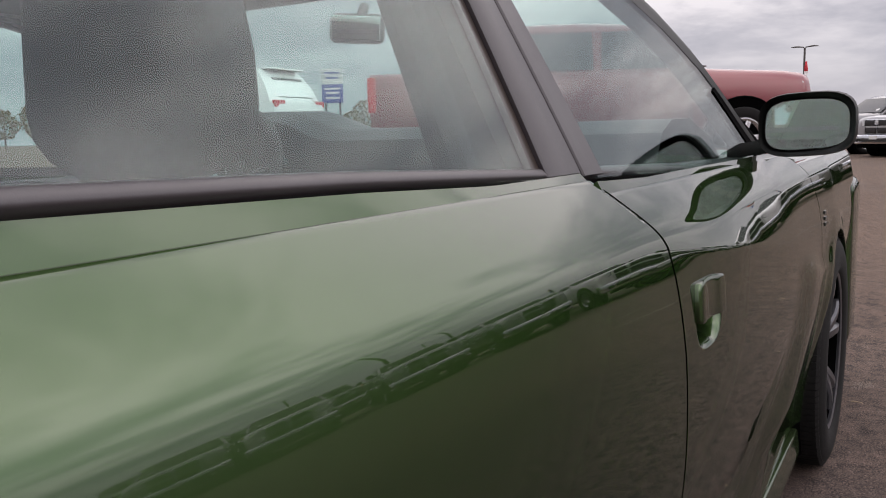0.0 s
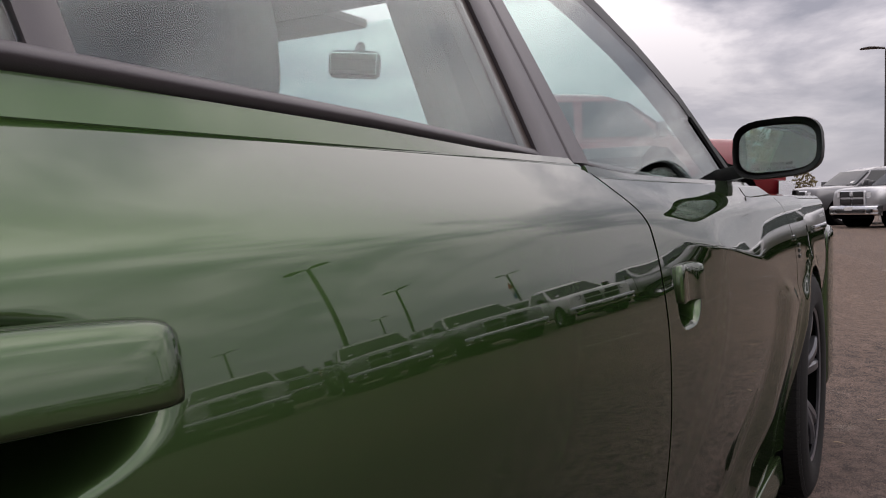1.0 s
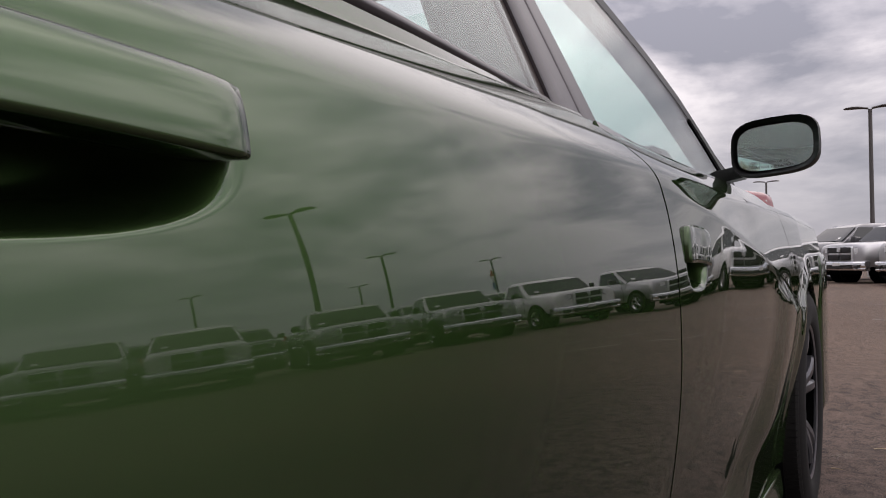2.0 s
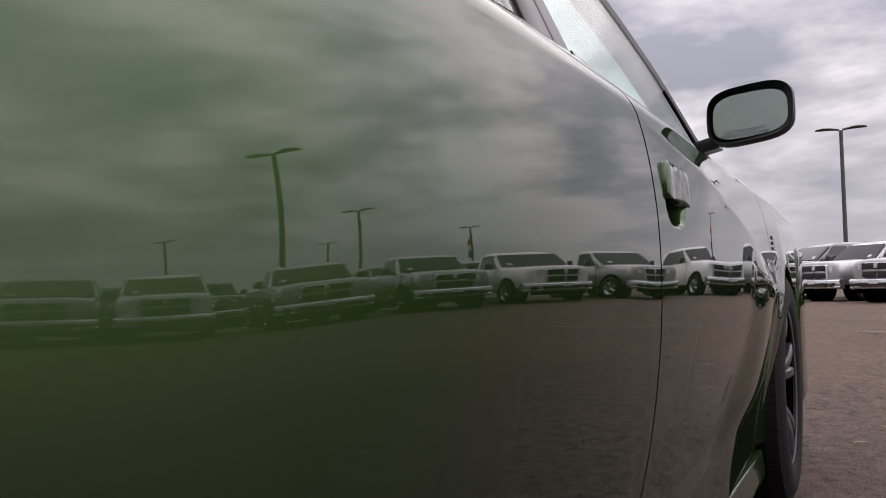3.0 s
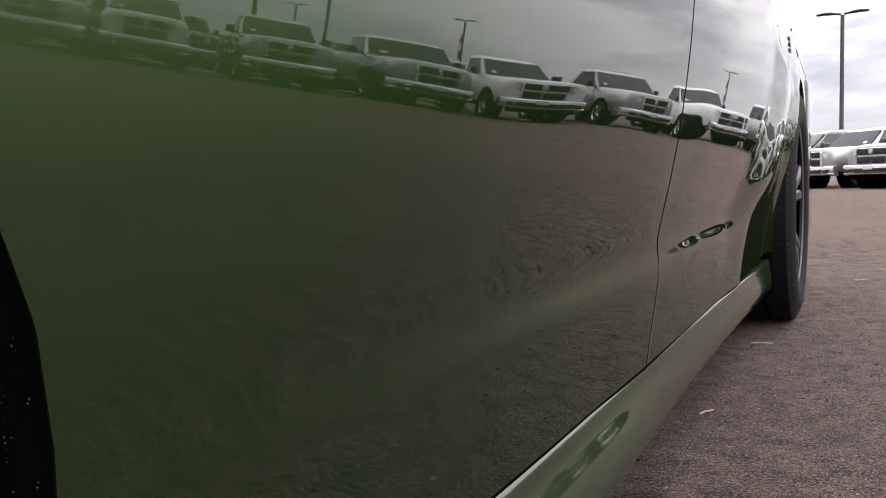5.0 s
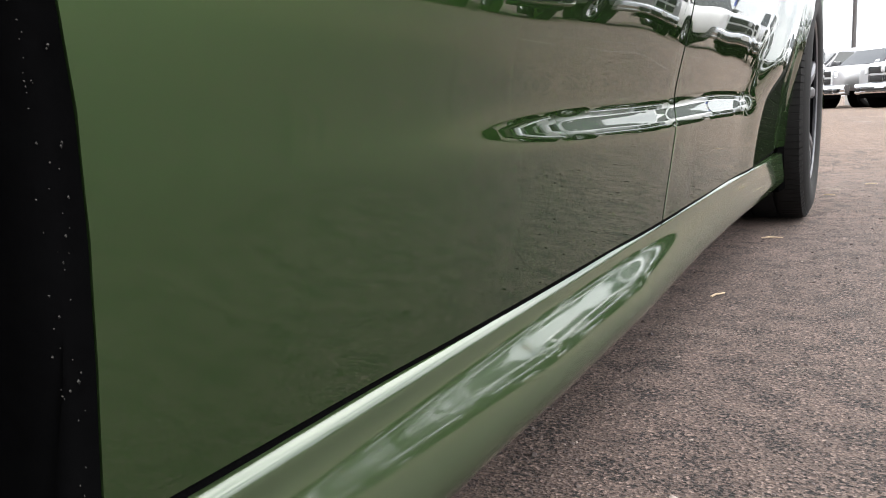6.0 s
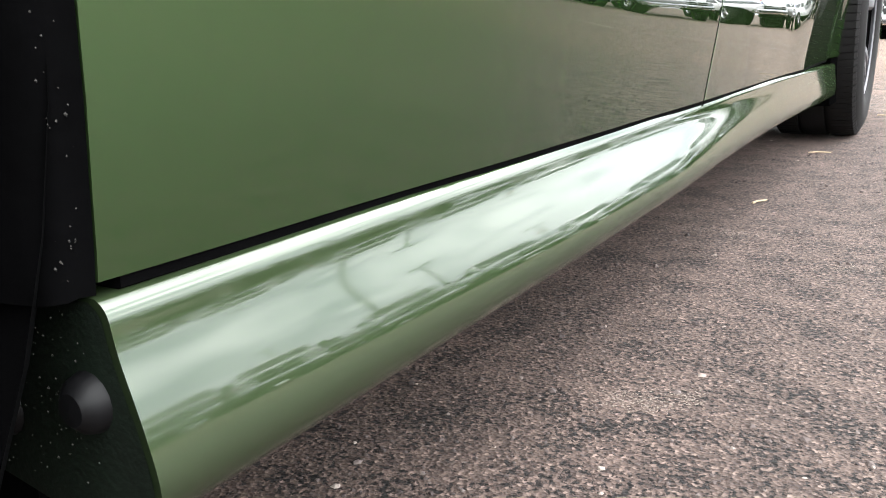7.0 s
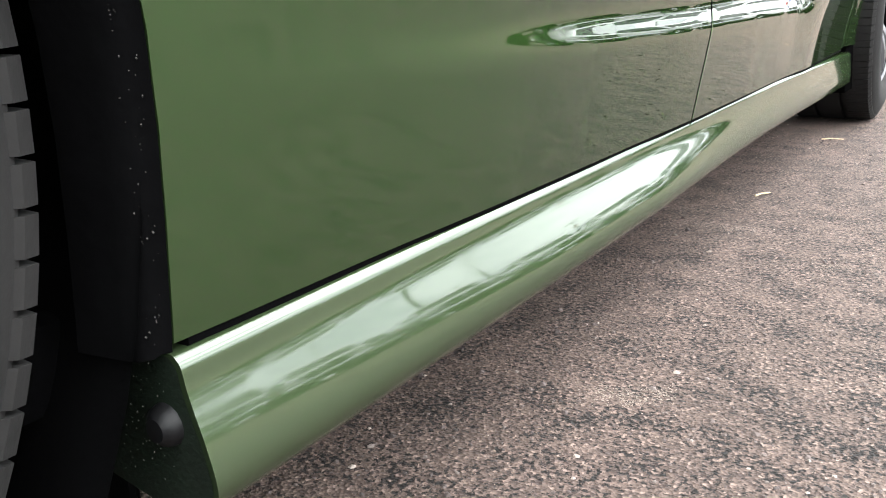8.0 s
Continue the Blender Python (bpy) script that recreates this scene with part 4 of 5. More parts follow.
def pickup(name, label, paint, m, rim=BRIGHTRIM, quad=False, group="row of pickups facing the lane"):
    """A full-size pickup that faces local -y, its grille at y = 0."""
    t = thing(name, label, "pickup truck", group)
    L = 5.75

    def ring(y, z0, z1, w, crown=.035, tuck=.06):
        half = [(w - tuck, z0), (w - .01, z0 + .10), (w + .006, z0 + (z1 - z0) * .45), (w + .004, z0 + (z1 - z0) * .62), (w - .02, z1 - .13), (w - .05, z1 - .06), (w - .11, z1 - .015), (w * .62, z1 + crown * .55), (w * .30, z1 + crown), (0, z1 + crown * .8)]
        return [(x, y, z) for x, z in half] + [(-x, y, z) for x, z in half[-2::-1]]

    spec = ((.045, .60, 1.06, .80), (.055, .56, 1.13, .87), (.10, .54, 1.19, .92), (.20, .52, 1.225, .95), (.42, .51, 1.25, .972), (.9, .50, 1.27, .988), (1.3, .49, 1.29, .986), (1.50, .49, 1.305, .985))
    part("hood_body", loft([ring(*s) for s in spec]), paint, t, sharp=40)
    end_cab = 3.95 if quad else 3.15
    part("cab_body", loft([ring(y, .47, 1.32, .985, .0) for y in (1.503, 1.9, end_cab)]), paint, t, sharp=40)
    part("bed", loft([ring(y, .52, 1.34, .985, .0) for y in (end_cab + .03, end_cab + 1, L - .02, L)]), paint, t, sharp=40)
    # greenhouse
    front = table(((1.25, 1.44), (1.60, 1.90), (1.80, 2.17), (1.90, 2.42), (1.93, 2.75)))
    wide = table(((1.25, .945), (1.60, .865), (1.80, .800), (1.88, .745), (1.93, .62)))
    rear = table(((1.25, end_cab - .01), (1.60, end_cab - .05), (1.80, end_cab - .10), (1.90, end_cab - .22), (1.93, end_cab - .45)))
    rings = []
    for z in (1.25, 1.42, 1.60, 1.72, 1.80, 1.86, 1.90, 1.93):
        w, y0, y1 = wide(z), front(z), rear(z)
        rings.append([(w * c, y0 + (.10 if abs(c) > .99 else .025 if abs(c) > .8 else 0), z) for c in (-1, -.85, -.4, 0, .4, .85, 1)] + [(w, .5 * (y0 + y1), z), (w, y1, z), (-w, y1, z), (-w, .5 * (y0 + y1), z)])
    part("cab", loft(rings), paint, t, sharp=30)
    rows = []
    for z in np.linspace(1.345, 1.800, 7):
        w = wide(z) * .93
        rows.append([(w * q, front(z) - .012 + .10 * max(abs(q) * .93 - .80, 0) ** 1.0 * (.55 if abs(q) > .86 else .3), z) for q in np.linspace(-1, 1, 13)])
    bm, _ = from_grid(rows)
    bmesh.ops.solidify(bm, geom=bm.faces[:], thickness=.012)
    part("windscreen", bm, DARKGLASS, t, sharp=60)
    part("sticker", box(.13, .006, .10, (.60, front(1.42) - .018, 1.42), turn=Euler((radians(-52), 0, 0)).to_matrix().to_4x4()), PLATE, t, "white window sticker")
    part("cowl", box(1.5, .16, .02, (0, 1.46, 1.335), .008, 1), BLACK, t)
    for side in (1, -1):
        cuts = ((1.78, 2.98),) if not quad else ((1.78, 2.80), (2.90, 3.78))
        for a, b in cuts:
            pts = [(a, 1.31), (b, 1.31), (b - .03, 1.79), (a + .44 if a < 2 else a, 1.79)]
            part("side_window", slab(pts, lambda y, z: (side * (wide(z) + .020), y, z), (-.03 * side, 0, 0)), DARKGLASS, t, smooth=False)
        part("door_seam", box(.006, .012, .70, (side * .990, end_cab - .10, .88)), LINER, t)
        part("door_seam", box(.006, .012, .70, (side * .990, 1.66, .88)), LINER, t)
        mr = part("door_mirror", box(.20, .12, .21, (side * 1.13, 1.82, 1.38), .04, 2), BLACK, t)
        part("mirror_arm", box(.14, .05, .05, (side * .98, 1.85, 1.31), .01, 1), BLACK, mr)
        part("door_handle", box(.02, .18, .04, (side * .994, end_cab - .30, 1.06), .008, 1), BLACK, t)
        hl = part("headlamp", slab([(.53, 1.125), (.545, .955), (.62, .915), (.88, .925), (.935, 1.00), (.93, 1.10), (.80, 1.135)], lambda x, z: (side * x, .015 + max(x - .5, 0) ** 2 * .95, z), (0, .12, 0)), LAMPGLASS, t, smooth=False)
        part("lamp_bezel", slab([(.57, 1.10), (.58, .97), (.72, .95), (.74, 1.10)], lambda x, z: (side * x, .008 + max(x - .5, 0) ** 2 * .95, z), (0, .05, 0)), GRILLE, hl, smooth=False)
        part("turn_lamp", slab([(.84, 1.10), (.85, .95), (.925, 1.0), (.92, 1.085)], lambda x, z: (side * x, .005 + max(x - .5, 0) ** 2 * .95, z), (0, .05, 0)), AMBER, hl, smooth=False)
        part("fog_lamp", box(.17, .04, .10, (side * .76, -.112, .515), .02, 2), GLOSS_BLACK, t)
        for y in (.98, 4.55):
            part("wheel_opening", lathe([(r, side * q) for r, q in ((.0, -.35), (.0, .010), (.475, .010), (.485, .018), (.505, .016), (.505, -.35))], 32, at=(side * .985, y, .43)), LINER, t)
            pick_wheel(t, side * .905, y, side, rim)
    # grille, cross bars, bumper
    gr = part("grille", box(1.02, .10, .47, (0, .03, .925), .07, 3), GRILLE, t, "bright framed black grille")
    for sx in (-1, 1):
        for sz in (-1, 1):
            op = part("grille_opening", box(.452, .03, .195, (sx * .245, -.014, .925 + sz * .111), .045, 3), GLOSS_BLACK, gr)
            for q in (-1, 0, 1):
                part("grille_bar", box(.42, .012, .009, (sx * .245, -.031, .925 + sz * .111 + q * .045)), BLACK, op)
    part("grille_badge", box(.13, .03, .15, (0, -.032, 1.06), .04, 2), GRILLE, gr)
    bp = part("front_bumper", loft([[(x, y0 + abs(x) ** 4 * .16, z - .075) for y0, z in ((-.06, .765), (-.12, .755), (-.15, .72), (-.155, .66), (-.12, .63), (-.11, .55), (-.14, .53), (-.13, .49), (-.06, .46), (.06, .46), (.06, .765))] for x in np.linspace(-.99, .99, 21)]), BUMPER, t, "chrome front bumper", sharp=25)
    part("bumper_intake", box(1.20, .03, .070, (0, -.119, .515), .02, 1), GLOSS_BLACK, bp)
    part("number_plate", box(.31, .012, .11, (0, -.162, .60), .01, 1), PLATE, bp)
    part("air_dam", box(1.6, .10, .12, (0, .0, .34), .03, 1), LINER, t)
    part("chassis", box(1.5, 5.2, .2, (0, 2.9, .50), .03, 1), LINER, t)
    part("rear_bumper", box(1.85, .16, .20, (0, L + .06, .58), .04, 2), CHROME, t)
    part("tailgate", box(1.50, .03, .56, (0, L + .01, 1.02), .02, 2), paint, t)
    for side in (1, -1):
        tl = part("tail_lamp", box(.21, .11, .44, (side * .895, L - .02, 1.06), .025, 2), REDLENS, t)
        part("reverse_lamp", box(.11, .02, .09, (side * .90, L + .036, .98), .01, 1), PLATE, tl)
    t.matrix_world = m
    return t


GRILLE = node_mat("bright_grille_frame", (0.66, 0.67, 0.68), 0.42, metal=0.8)
BUMPER = node_mat("bright_bumper", (0.70, 0.71, 0.72), 0.22, metal=1.0)


def facing(x, y, az, scale=1.0):
    """The pose of a vehicle at x, y whose nose points to the compass angle az, from +y to +x, in degrees."""
    return pose(x, y, ground_z(x, y), 0, 0, 180 - az) @ Matrix.Scale(scale, 4)


ROW = [(-0.45, 28.9, 224), (1.3, 26.3, 222), (4.09, 24.66, 229), (6.24, 21.44, 229), (8.06, 18.71, 229), (9.69, 16.27, 229), (11.31, 13.84, 229), (13.11, 11.14, 229), (14.35, 9.28, 229), (16.44, 6.14, 229), (18.16, 3.56, 229), (19.9, .98, 229), (21.6, -1.6, 229)]
silver = pickup("pickup", "silver pickup with bright grille and chrome bumper in a row", SILVER, facing(*ROW[0]))
white = pickup("pickup", "white pickup with bright grille parked in a row", WHITE, facing(*ROW[2]))
for k, p in enumerate(ROW):
    if k not in (0, 2):
        copy_thing(white if k in (4, 7, 10) else silver, facing(*p))
dark = pickup("pickup", "dark grey crew-cab pickup with bright wheels", GREY, facing(-2.4, 31.9, 230, 1.05), quad=True, group="second row of parked pickups")
for x, y in ((21.5, 12.5), (19.8, 15.1), (18.2, 17.5), (16.4, 20.1), (14.7, 22.6), (12.9, 25.3)):
    copy_thing(dark, facing(x, y, 232))
pickup("pickup", "dark red crew-cab pickup parked beyond the sedan", RED, facing(-.80, 13.64, 57.7, 1.07), quad=True, group="parked beyond the sedan")
copy_thing(dark, facing(-14.5, 5.5, 120))


def suv(label, paint, m):
    """A mid-size sport utility vehicle that faces local -y."""
    t = thing("suv", label, "suv")

    def ring(y, z0, z1, w):
        half = [(w - .06, z0), (w, z0 + .12), (w + .01, (z0 + z1) / 2), (w - .03, z1 - .06), (w - .10, z1), (0, z1 + .03)]
        return [(x, y, z) for x, z in half] + [(-x, y, z) for x, z in half[-2::-1]]

    part("body", loft([ring(*s) for s in ((0, .55, .85, .80), (.08, .45, .95, .90), (.4, .40, 1.02, .95), (1.3, .38, 1.08, .96), (4.4, .40, 1.10, .95), (4.75, .45, 1.08, .92), (4.80, .55, 1.0, .85))]), paint, t)
    rings = []
    for z, y0, y1, w in ((1.06, 1.15, 4.72, .90), (1.35, 1.55, 4.60, .84), (1.60, 1.95, 4.42, .76), (1.72, 2.2, 4.30, .68), (1.76, 2.6, 4.1, .55)):
        rings.append([(w, y0, z), (w, 2.5, z), (w, 3.6, z), (w, y1 - .06, z), (w * .8, y1, z), (-w * .8, y1, z), (-w, y1 - .06, z), (-w, 3.6, z), (-w, 2.5, z), (-w, y0, z)])
    part("cabin", loft(rings), paint, t, sharp=30)
    wide = table(((1.06, .90), (1.35, .84), (1.60, .76), (1.76, .55)))
    for side in (1, -1):
        for pts in (((1.75, 1.14), (2.62, 1.14), (2.62, 1.56), (2.15, 1.56)), ((2.70, 1.14), (3.55, 1.14), (3.45, 1.56), (2.70, 1.56)), ((3.65, 1.14), (4.30, 1.18), (4.15, 1.52), (3.55, 1.56))):
            part("side_window", slab(pts, lambda y, z: (side * (wide(z) + .008), y, z), (-.02 * side, 0, 0)), DARKGLASS, t, smooth=False)
        part("tail_lamp", box(.34, .10, .15, (side * .72, 4.74, 1.02), .03, 2), REDLENS, t)
        part("roof_bar", tube([(side * .62, 2.3, 1.76), (side * .62, 2.5, 1.80), (side * .62, 4.0, 1.80), (side * .62, 4.15, 1.76)], .018), BLACK, t)
        for y in (.95, 3.85):
            pick_wheel(t, side * .84, y, side, BRIGHTRIM)
    part("rear_window", slab([(-.62, 1.15), (.62, 1.15), (.52, 1.55), (-.52, 1.55)], lambda x, z: (x, 4.735 - (z - 1.06) * .55, z), (0, -.03, 0)), DARKGLASS, t, smooth=False)
    part("spoiler", box(1.2, .22, .03, (0, 4.40, 1.72), .012, 1), paint, t)
    t.matrix_world = m
    return t


suv("white sport utility vehicle with red tail lamps", WHITE, facing(-14.55, 12.5, 262, 1.0))


# pale gravel verge under and behind the far part of the row
VERGE = node_mat("pale_gravel_verge", (0.20, 0.165, 0.115), 0.95, vary=0.4, scale=2.5, bump=0.3, bump_scale=40)
bm, _ = from_grid([[(x + .788 * q, y + .616 * q, ground_z(x, y) + .006) for q in np.linspace(2.0 + .5 * math.sin(k * 2.1), 12.5 + .6 * math.sin(k * 1.3), 8)] for k, (x, y) in enumerate(zip(np.linspace(8.4, 26, 20), np.linspace(18.8, -8.2, 20)))])
tagged(part("verge", bm, VERGE, None, "pale tan gravel verge beside the asphalt", kind="structure"), category="ground")


# ---- lamp posts, banners, sign ----
def lamp_post(h):
    t = thing("street_lamp", "dark bronze lot lamp post with two flat heads", "street lamp", "lot lamp posts")
    part("post", tube([(0, 0, 0), (0, 0, h)], .095, 10, r2=.075), POLE, t)
    part("post_base", lathe(((.0, .7), (.22, .7), (.25, .66), (.25, 0)), 20), CONCRETE, t).matrix_basis = Euler((0, radians(-90), 0)).to_matrix().to_4x4()
    for s in (-1, 1):
        rings = []
        for q, w, hh in ((.06, .06, .05), (.22, .09, .045), (.42, .20, .055), (.66, .23, .055), (.90, .20, .04), (.98, .09, .02)):
            rings.append([(s * q, w * math.cos(a), h + .02 + .10 * math.sin(q * 2.2) - .03 * q + hh * math.sin(a)) for a in np.linspace(0, 2 * math.pi, 12, endpoint=False)])
        part("lamp_head", loft(rings), POLE, t)
    return t


def banner(x, y, z):
    """A furled red, white and blue banner strapped to a post."""
    t = thing("banner", "furled red, white and blue banner on a lamp post", "banner", "banners")
    for k, mat in enumerate((BANNER_BLUE, BANNER_WHITE, BANNER_RED)):
        rings = []
        for q in np.linspace(0, 1, 6):
            zz = k * .75 + .75 * q
            rings.append([(.07 + (.11 + .04 * math.sin(zz * 5)) * math.cos(a), .05 * math.sin(a) + .04 * math.sin(zz * 7 + a), zz) for a in np.linspace(0, 2 * math.pi, 10, endpoint=False)])
        part("banner_cloth", loft(rings), mat, t)
    t.matrix_world = pose(x + .08, y - .12, z)


CONCRETE = node_mat("post_base_concrete", (0.32, 0.31, 0.29), 0.85, vary=0.2, scale=8, bump=0.3, bump_scale=80)
BANNER_RED = node_mat("banner_red", (0.42, 0.03, 0.04), 0.8, vary=0.15, scale=4)
BANNER_WHITE = node_mat("banner_white", (0.65, 0.63, 0.62), 0.8, vary=0.1, scale=4)
BANNER_BLUE = node_mat("banner_blue", (0.04, 0.07, 0.28), 0.8, vary=0.15, scale=4)
POSTS = ((.25, 38.2), (16.8, 18.9), (26.0, 35.3), (28.6, 53.0), (41.6, 36.4), (12.0, 74.7), (42.3, 53.7), (-8.1, 70.6), (-22.0, 60.0))
post = lamp_post(6.9)
post.matrix_world = pose(*POSTS[0], ground_z(*POSTS[0]))
for x, y in POSTS[1:]:
    copy_thing(post, pose(x, y, ground_z(x, y)))
for x, y in (POSTS[3], POSTS[5], POSTS[7]):
    banner(x, y, 3.6)
sign = thing("sign_board", "tall roadside sign, white above and blue below", "sign")
part("sign_face", box(1.5, .25, 1.1, (0, 0, 4.62), .03, 1), BANNER_WHITE, sign)
part("sign_face", box(1.5, .25, 1.3, (0, 0, 3.40), .03, 1), BANNER_BLUE, sign)
for z, w in ((4.85, 1.1), (4.5, .9), (3.75, 1.1), (3.45, .9), (3.1, 1.0)):
    part("text_bar", box(w, .02, .13, (0, -.135, z)), BANNER_BLUE if z > 4.2 else BANNER_WHITE, sign)
for s in (-.5, .5):
    part("sign_post", tube([(s, 0, 0), (s, 0, 2.8)], .08), POLE, sign)
sign.matrix_world = pose(-36, 47.3, .72, 0, 0, 38)


# ---- far trees ----
LEAF = node_mat("autumn_leaves", (0.11, 0.085, 0.03), 0.8, vary=0.4, scale=1.2)
CONIFER = node_mat("conifer_needles", (0.030, 0.045, 0.025), 0.8, vary=0.4, scale=1.5)
BARK = node_mat("tree_bark", (0.09, 0.07, 0.055), 0.9, vary=0.3, scale=4, bump=0.4, bump_scale=30)


def tree(label, leaf, h, spread, count, seed, pointed=False):
    rnd = random.Random(seed)
    t = thing("tree", label, "tree", "far trees")
    bm = tube([(0, 0, 0), (.1, 0, h * .3), (0, .1, h * .62), (.05, .05, h * .92)], .22, 8, r2=.04)
    for k in range(9):
        a, z0 = rnd.uniform(0, 6.28), h * rnd.uniform(.25, .6)
        r = spread * rnd.uniform(.5, .9)
        tube([(0, 0, z0), (r * .5 * math.cos(a), r * .5 * math.sin(a), z0 + h * .1), (r * math.cos(a), r * math.sin(a), z0 + h * .22)], .08, 6, bm, r2=.02)
    part("trunk", bm, BARK, t)
    bm = bmesh.new()
    for k in range(count):
        u = rnd.uniform(.12 if pointed else .28, 1)
        rad = spread * ((1 - u) * 1.1 + .03 if pointed else math.sin(math.pi * min((u - .2) / .85, 1)) ** .7) * rnd.uniform(.25, 1.0) ** .5
        a = rnd.uniform(0, 6.28)
        c = Vector((rad * math.cos(a), rad * math.sin(a), h * u + rnd.uniform(-.2, .2)))
        s = h * rnd.uniform(.02, .05)
        m = Matrix.Translation(c) @ Euler((rnd.uniform(0, 6), rnd.uniform(0, 6), rnd.uniform(0, 6))).to_matrix().to_4x4()
        vs = [bm.verts.new(m @ Vector(p)) for p in ((-s, -s * .5, 0), (s * .2, -s * .7, s * .2), (s, 0, 0), (s * .1, s * .7, -s * .2), (-s * .8, s * .4, s * .1))]
        bm.faces.new(vs)
    part("crown", bm, leaf, t, smooth=False)
    return t


kinds = [tree("autumn tree with thin yellow-brown crown", LEAF, 7.5, 2.8, 520, 3), tree("bare-topped autumn tree in brown leaf", LEAF, 9.0, 3.2, 380, 5), tree("dark green conifer at the lot edge", CONIFER, 8.5, 2.0, 620, 8, True)]
rnd = random.Random(11)
first = True
spots = []
for k in range(46):
    az = radians(-95 + k * 2.0 + rnd.uniform(-.7, .7))
    r = rnd.uniform(85, 120)
    spots.append((r * math.sin(az), r * math.cos(az)))
for k in range(16):
    az = radians(-100 - k * 5 + rnd.uniform(-2, 2))
    r = rnd.uniform(40, 60)
    spots.append((r * math.sin(az), r * math.cos(az)))
for k, (x, y) in enumerate(spots):
    src = kinds[rnd.choice((0, 0, 1, 1, 2))]
    m = pose(x, y, ground_z(x, y) - .05, 0, 0, rnd.uniform(0, 360)) @ Matrix.Scale(rnd.uniform(.55, .95), 4)
    if k < 3:
        kinds[k].matrix_world = m
    else:
        copy_thing(src, m)

# ---- loose grit, chips and straw on the asphalt ----
GRIT = bpy.data.materials.new("loose_grit")
GRIT.use_nodes = True
gnt = GRIT.node_tree
g_geo = gnt.nodes.new("ShaderNodeNewGeometry")
g_ramp = gnt.nodes.new("ShaderNodeValToRGB")
ges = g_ramp.color_ramp.elements
ges[0].position, ges[0].color = 0.0, (0.020, 0.0145, 0.0132, 1)
ges[1].position, ges[1].color = 1.0, (0.26, 0.22, 0.19, 1)
for p, c in ((0.45, (0.047, 0.0345, 0.0315, 1)), (0.80, (0.068, 0.052, 0.0465, 1)), (0.94, (0.10, 0.082, 0.075, 1))):
    ges.new(p).color = c
gnt.links.new(g_geo.outputs["Random Per Island"], g_ramp.inputs[0])
gnt.links.new(g_ramp.outputs[0], gnt.nodes["Principled BSDF"].inputs["Base Color"])
gnt.nodes["Principled BSDF"].inputs["Roughness"].default_value = 0.85
PALE = node_mat("pale_grit", (0.17, 0.14, 0.118), 0.9, vary=0.35, scale=60)
STRAW = node_mat("dry_straw", (0.34, 0.265, 0.17), 0.8, vary=0.3, scale=80)


def chips(name, label, spots, material, seed):
    """Many small stones, each a lopsided pyramid; spots: x, y, size."""
    rnd = random.Random(seed)
    vs, fs = [], []
    for x, y, s in spots:
        k = len(vs)
        n = 5
        a0 = rnd.uniform(0, 6.28)
        for q in range(n):
            r = s * rnd.uniform(.6, 1.1)
            vs.append((x + r * math.cos(a0 + 6.28 * q / n), y + r * math.sin(a0 + 6.28 * q / n), ground_z(x, y) + .0004))
        h = s * rnd.uniform(.35, .8)
        for q in range(3):
            r = s * rnd.uniform(.25, .6)
            vs.append((x + r * math.cos(a0 + 2.1 * q), y + r * math.sin(a0 + 2.1 * q), ground_z(x, y) + h))
        fs += [(k + 5, k + 6, k + 7), (k, k + 1, k + 5), (k + 1, k + 6, k + 5), (k + 1, k + 2, k + 6), (k + 2, k + 3, k + 6), (k + 3, k + 7, k + 6), (k + 3, k + 4, k + 7), (k + 4, k + 5, k + 7), (k + 4, k, k + 5)]
    me = bpy.data.meshes.new(name)
    me.from_pydata(vs, [], fs)
    me.materials.append(material)
    ob = new(name, me)
    return tagged(ob, label, "grit", "", "stuff")


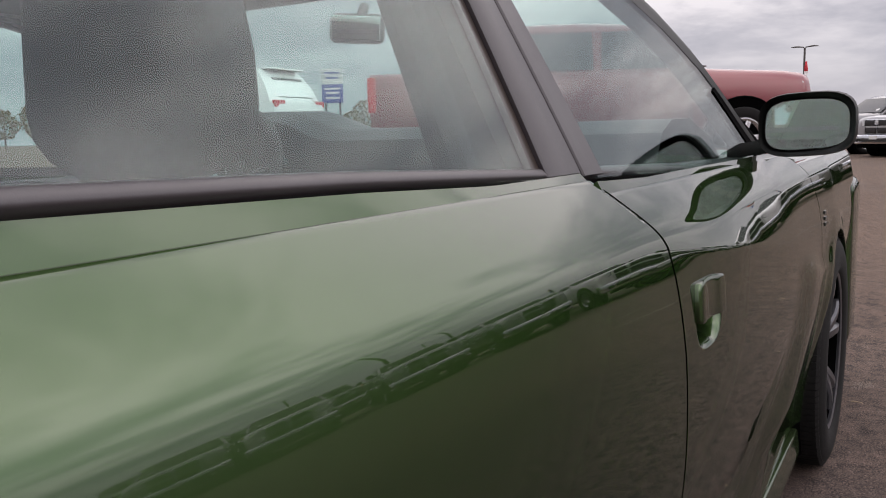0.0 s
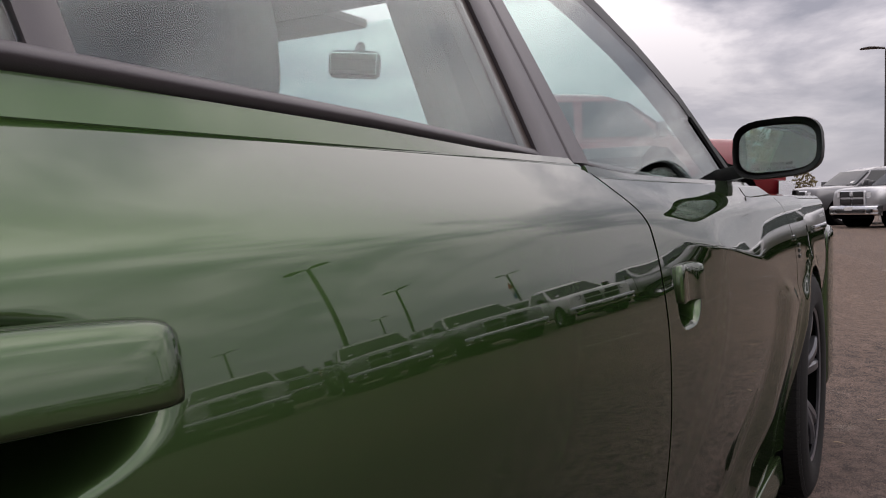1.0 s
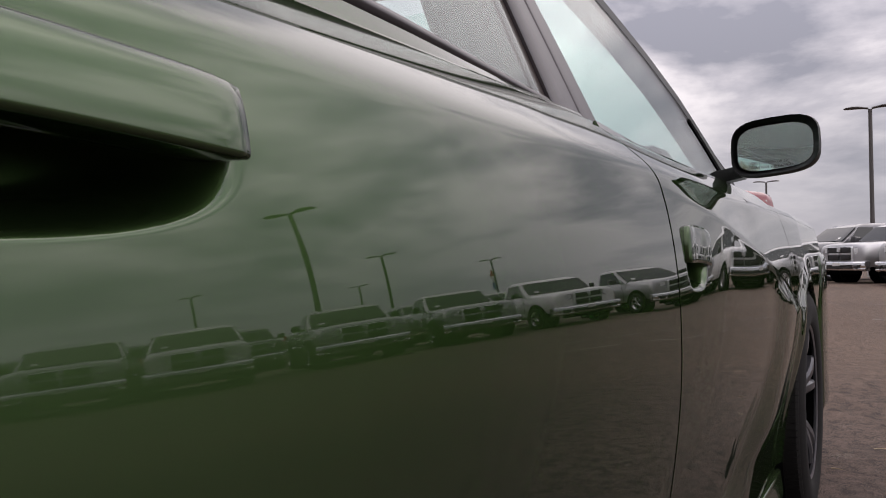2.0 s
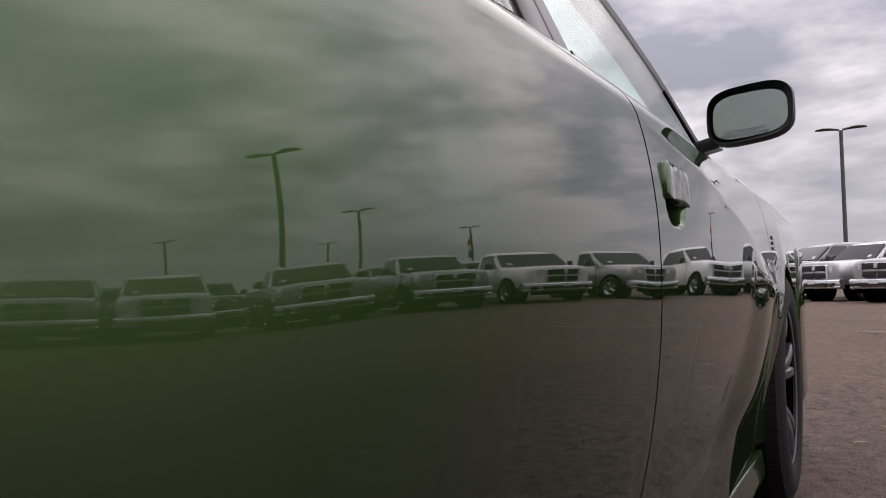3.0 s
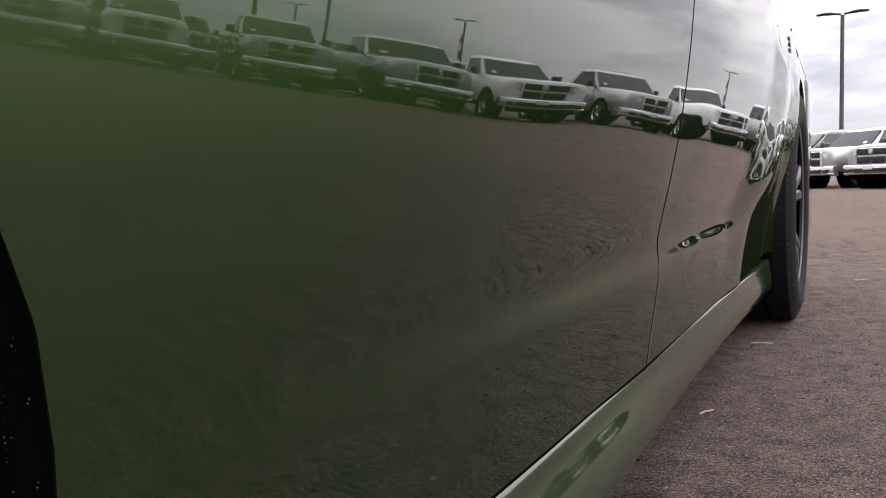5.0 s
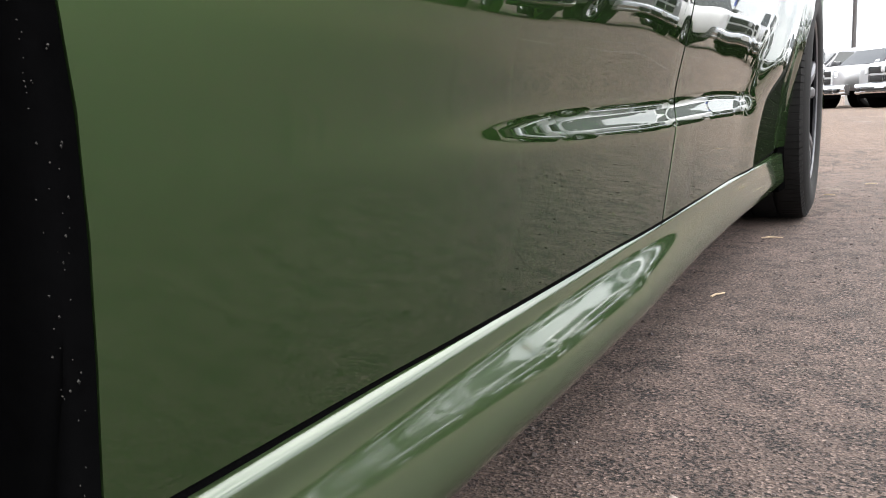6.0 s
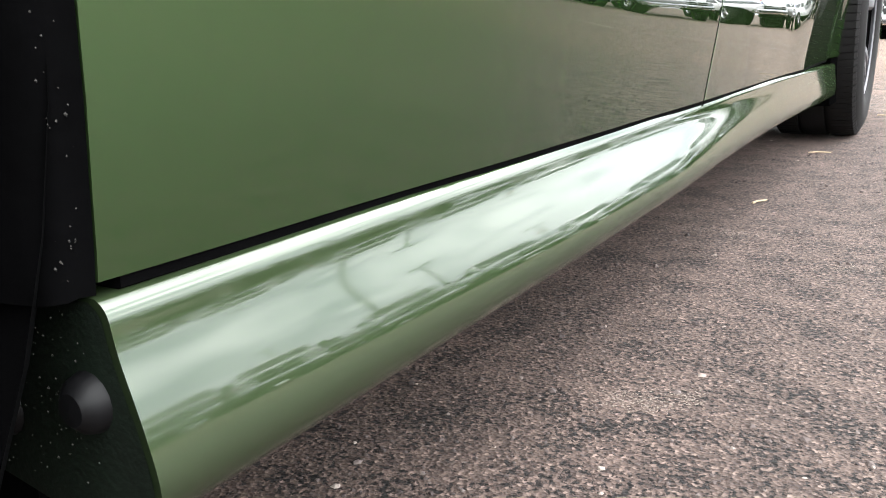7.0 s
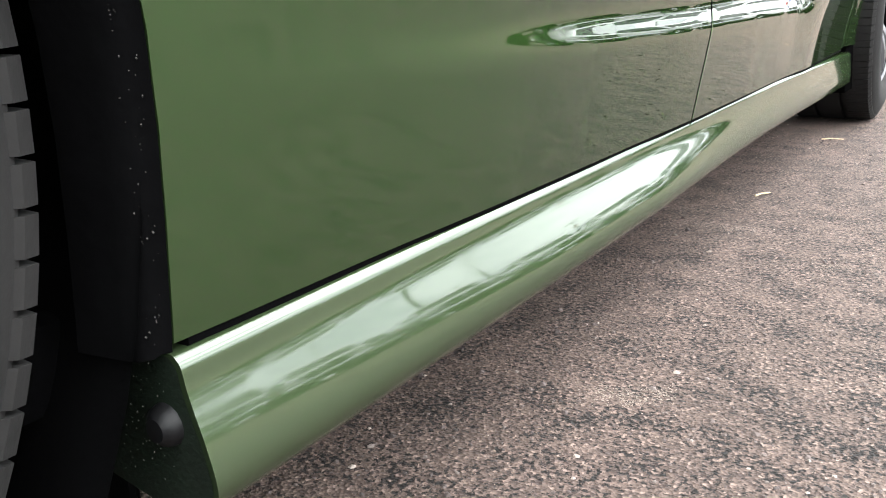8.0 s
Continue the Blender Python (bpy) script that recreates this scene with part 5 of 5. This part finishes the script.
rnd = random.Random(21)
spots = []
for k in range(9000):
    y = .35 + 2.9 * rnd.random() ** 1.4
    x = .72 + 1.35 * rnd.random()
    spots.append((x, y, rnd.uniform(.0011, .0030) if rnd.random() < .93 else rnd.uniform(.003, .0055)))
for k in range(3500):
    spots.append((.75 + 3.5 * rnd.random() ** 1.3, 3.0 + 8 * rnd.random(), rnd.uniform(.002, .006)))
chips("gravel", "small dark and grey stone chips on asphalt", spots, GRIT, 5)
spots = []
for cx, cy, rx, ry, n in ((.93, .905, .045, .03, 170), (.965, .93, .02, .02, 50), (.893, 1.594, .05, .025, 120), (.81, 1.60, .07, .03, 160), (.775, 1.70, .05, .04, 110), (1.05, 1.44, .03, .02, 60), (1.0, 4.50, .11, .22, 650), (1.03, 5.1, .12, .10, 140), (.98, 3.95, .05, .06, 70)):
    for k in range(n * (4 if cy > 3 else 2)):
        u, v = rnd.gauss(0, .5), rnd.gauss(0, .5)
        spots.append((cx + rx * (u + .3 * v), cy + ry * v, rnd.uniform(.0004, .0014) * (2.6 if cy > 3 else 1)))
chips("pale_grit", "scattered patches of pale sandy grit", spots, PALE, 6)


def straw(x, y, length, az):
    b = Vector((math.sin(radians(az)), math.cos(radians(az)), 0)) * length / 2
    p = Vector((x, y, ground_z(x, y) + .003))
    bm = tube([p - b, p - b * .3 + Vector((0, 0, .002)), p + b * .4 + Vector((.002, 0, .001)), p + b], .0022, 6, r2=.0012)
    t = part("straw", bm, STRAW, None)
    return tagged(t, "short piece of dry straw lying on asphalt", "straw", "straw on the ground")


for x, y, ln, az in ((.888, 2.60, .055, 70), (.865, 1.865, .045, 25), (1.12, 4.15, .05, 60), (.98, 3.7, .04, 100), (1.45, 5.6, .06, 85), (1.22, 4.6, .05, 95)):
    straw(x, y, ln, az)

# faint worn stripes across the lane
WORN = node_mat("worn_stripe_paint", (0.17, 0.145, 0.135), 0.9, vary=0.4, scale=3)
for y, x0, x1, w in ((9.6, 1.0, 14.0, .10), (11.6, .8, 15.0, .10), (16.5, 0.0, 9.0, .10)):
    rnd2 = random.Random(int(y * 10))
    bm = bmesh.new()
    x = x0
    while x < x1:
        ln = rnd2.uniform(.15, .9)
        yy = y - .28 * (x - x0) + rnd2.uniform(-.02, .02)
        vs = [bm.verts.new((x + dx, yy - .28 * dx + dy, ground_z(x, yy) + .004)) for dx, dy in ((0, -w / 2 * rnd2.uniform(.3, 1)), (ln, -w / 2 * rnd2.uniform(.3, 1)), (ln + .03, w / 2 * rnd2.uniform(.3, 1)), (.02, w / 2 * rnd2.uniform(.3, 1)))]
        bm.faces.new(vs)
        x += ln + rnd2.uniform(.05, .5)
    tagged(part("worn_stripe", bm, WORN, None, smooth=False), "faint worn parking stripe on asphalt", "stripe", "worn stripes", "structure")
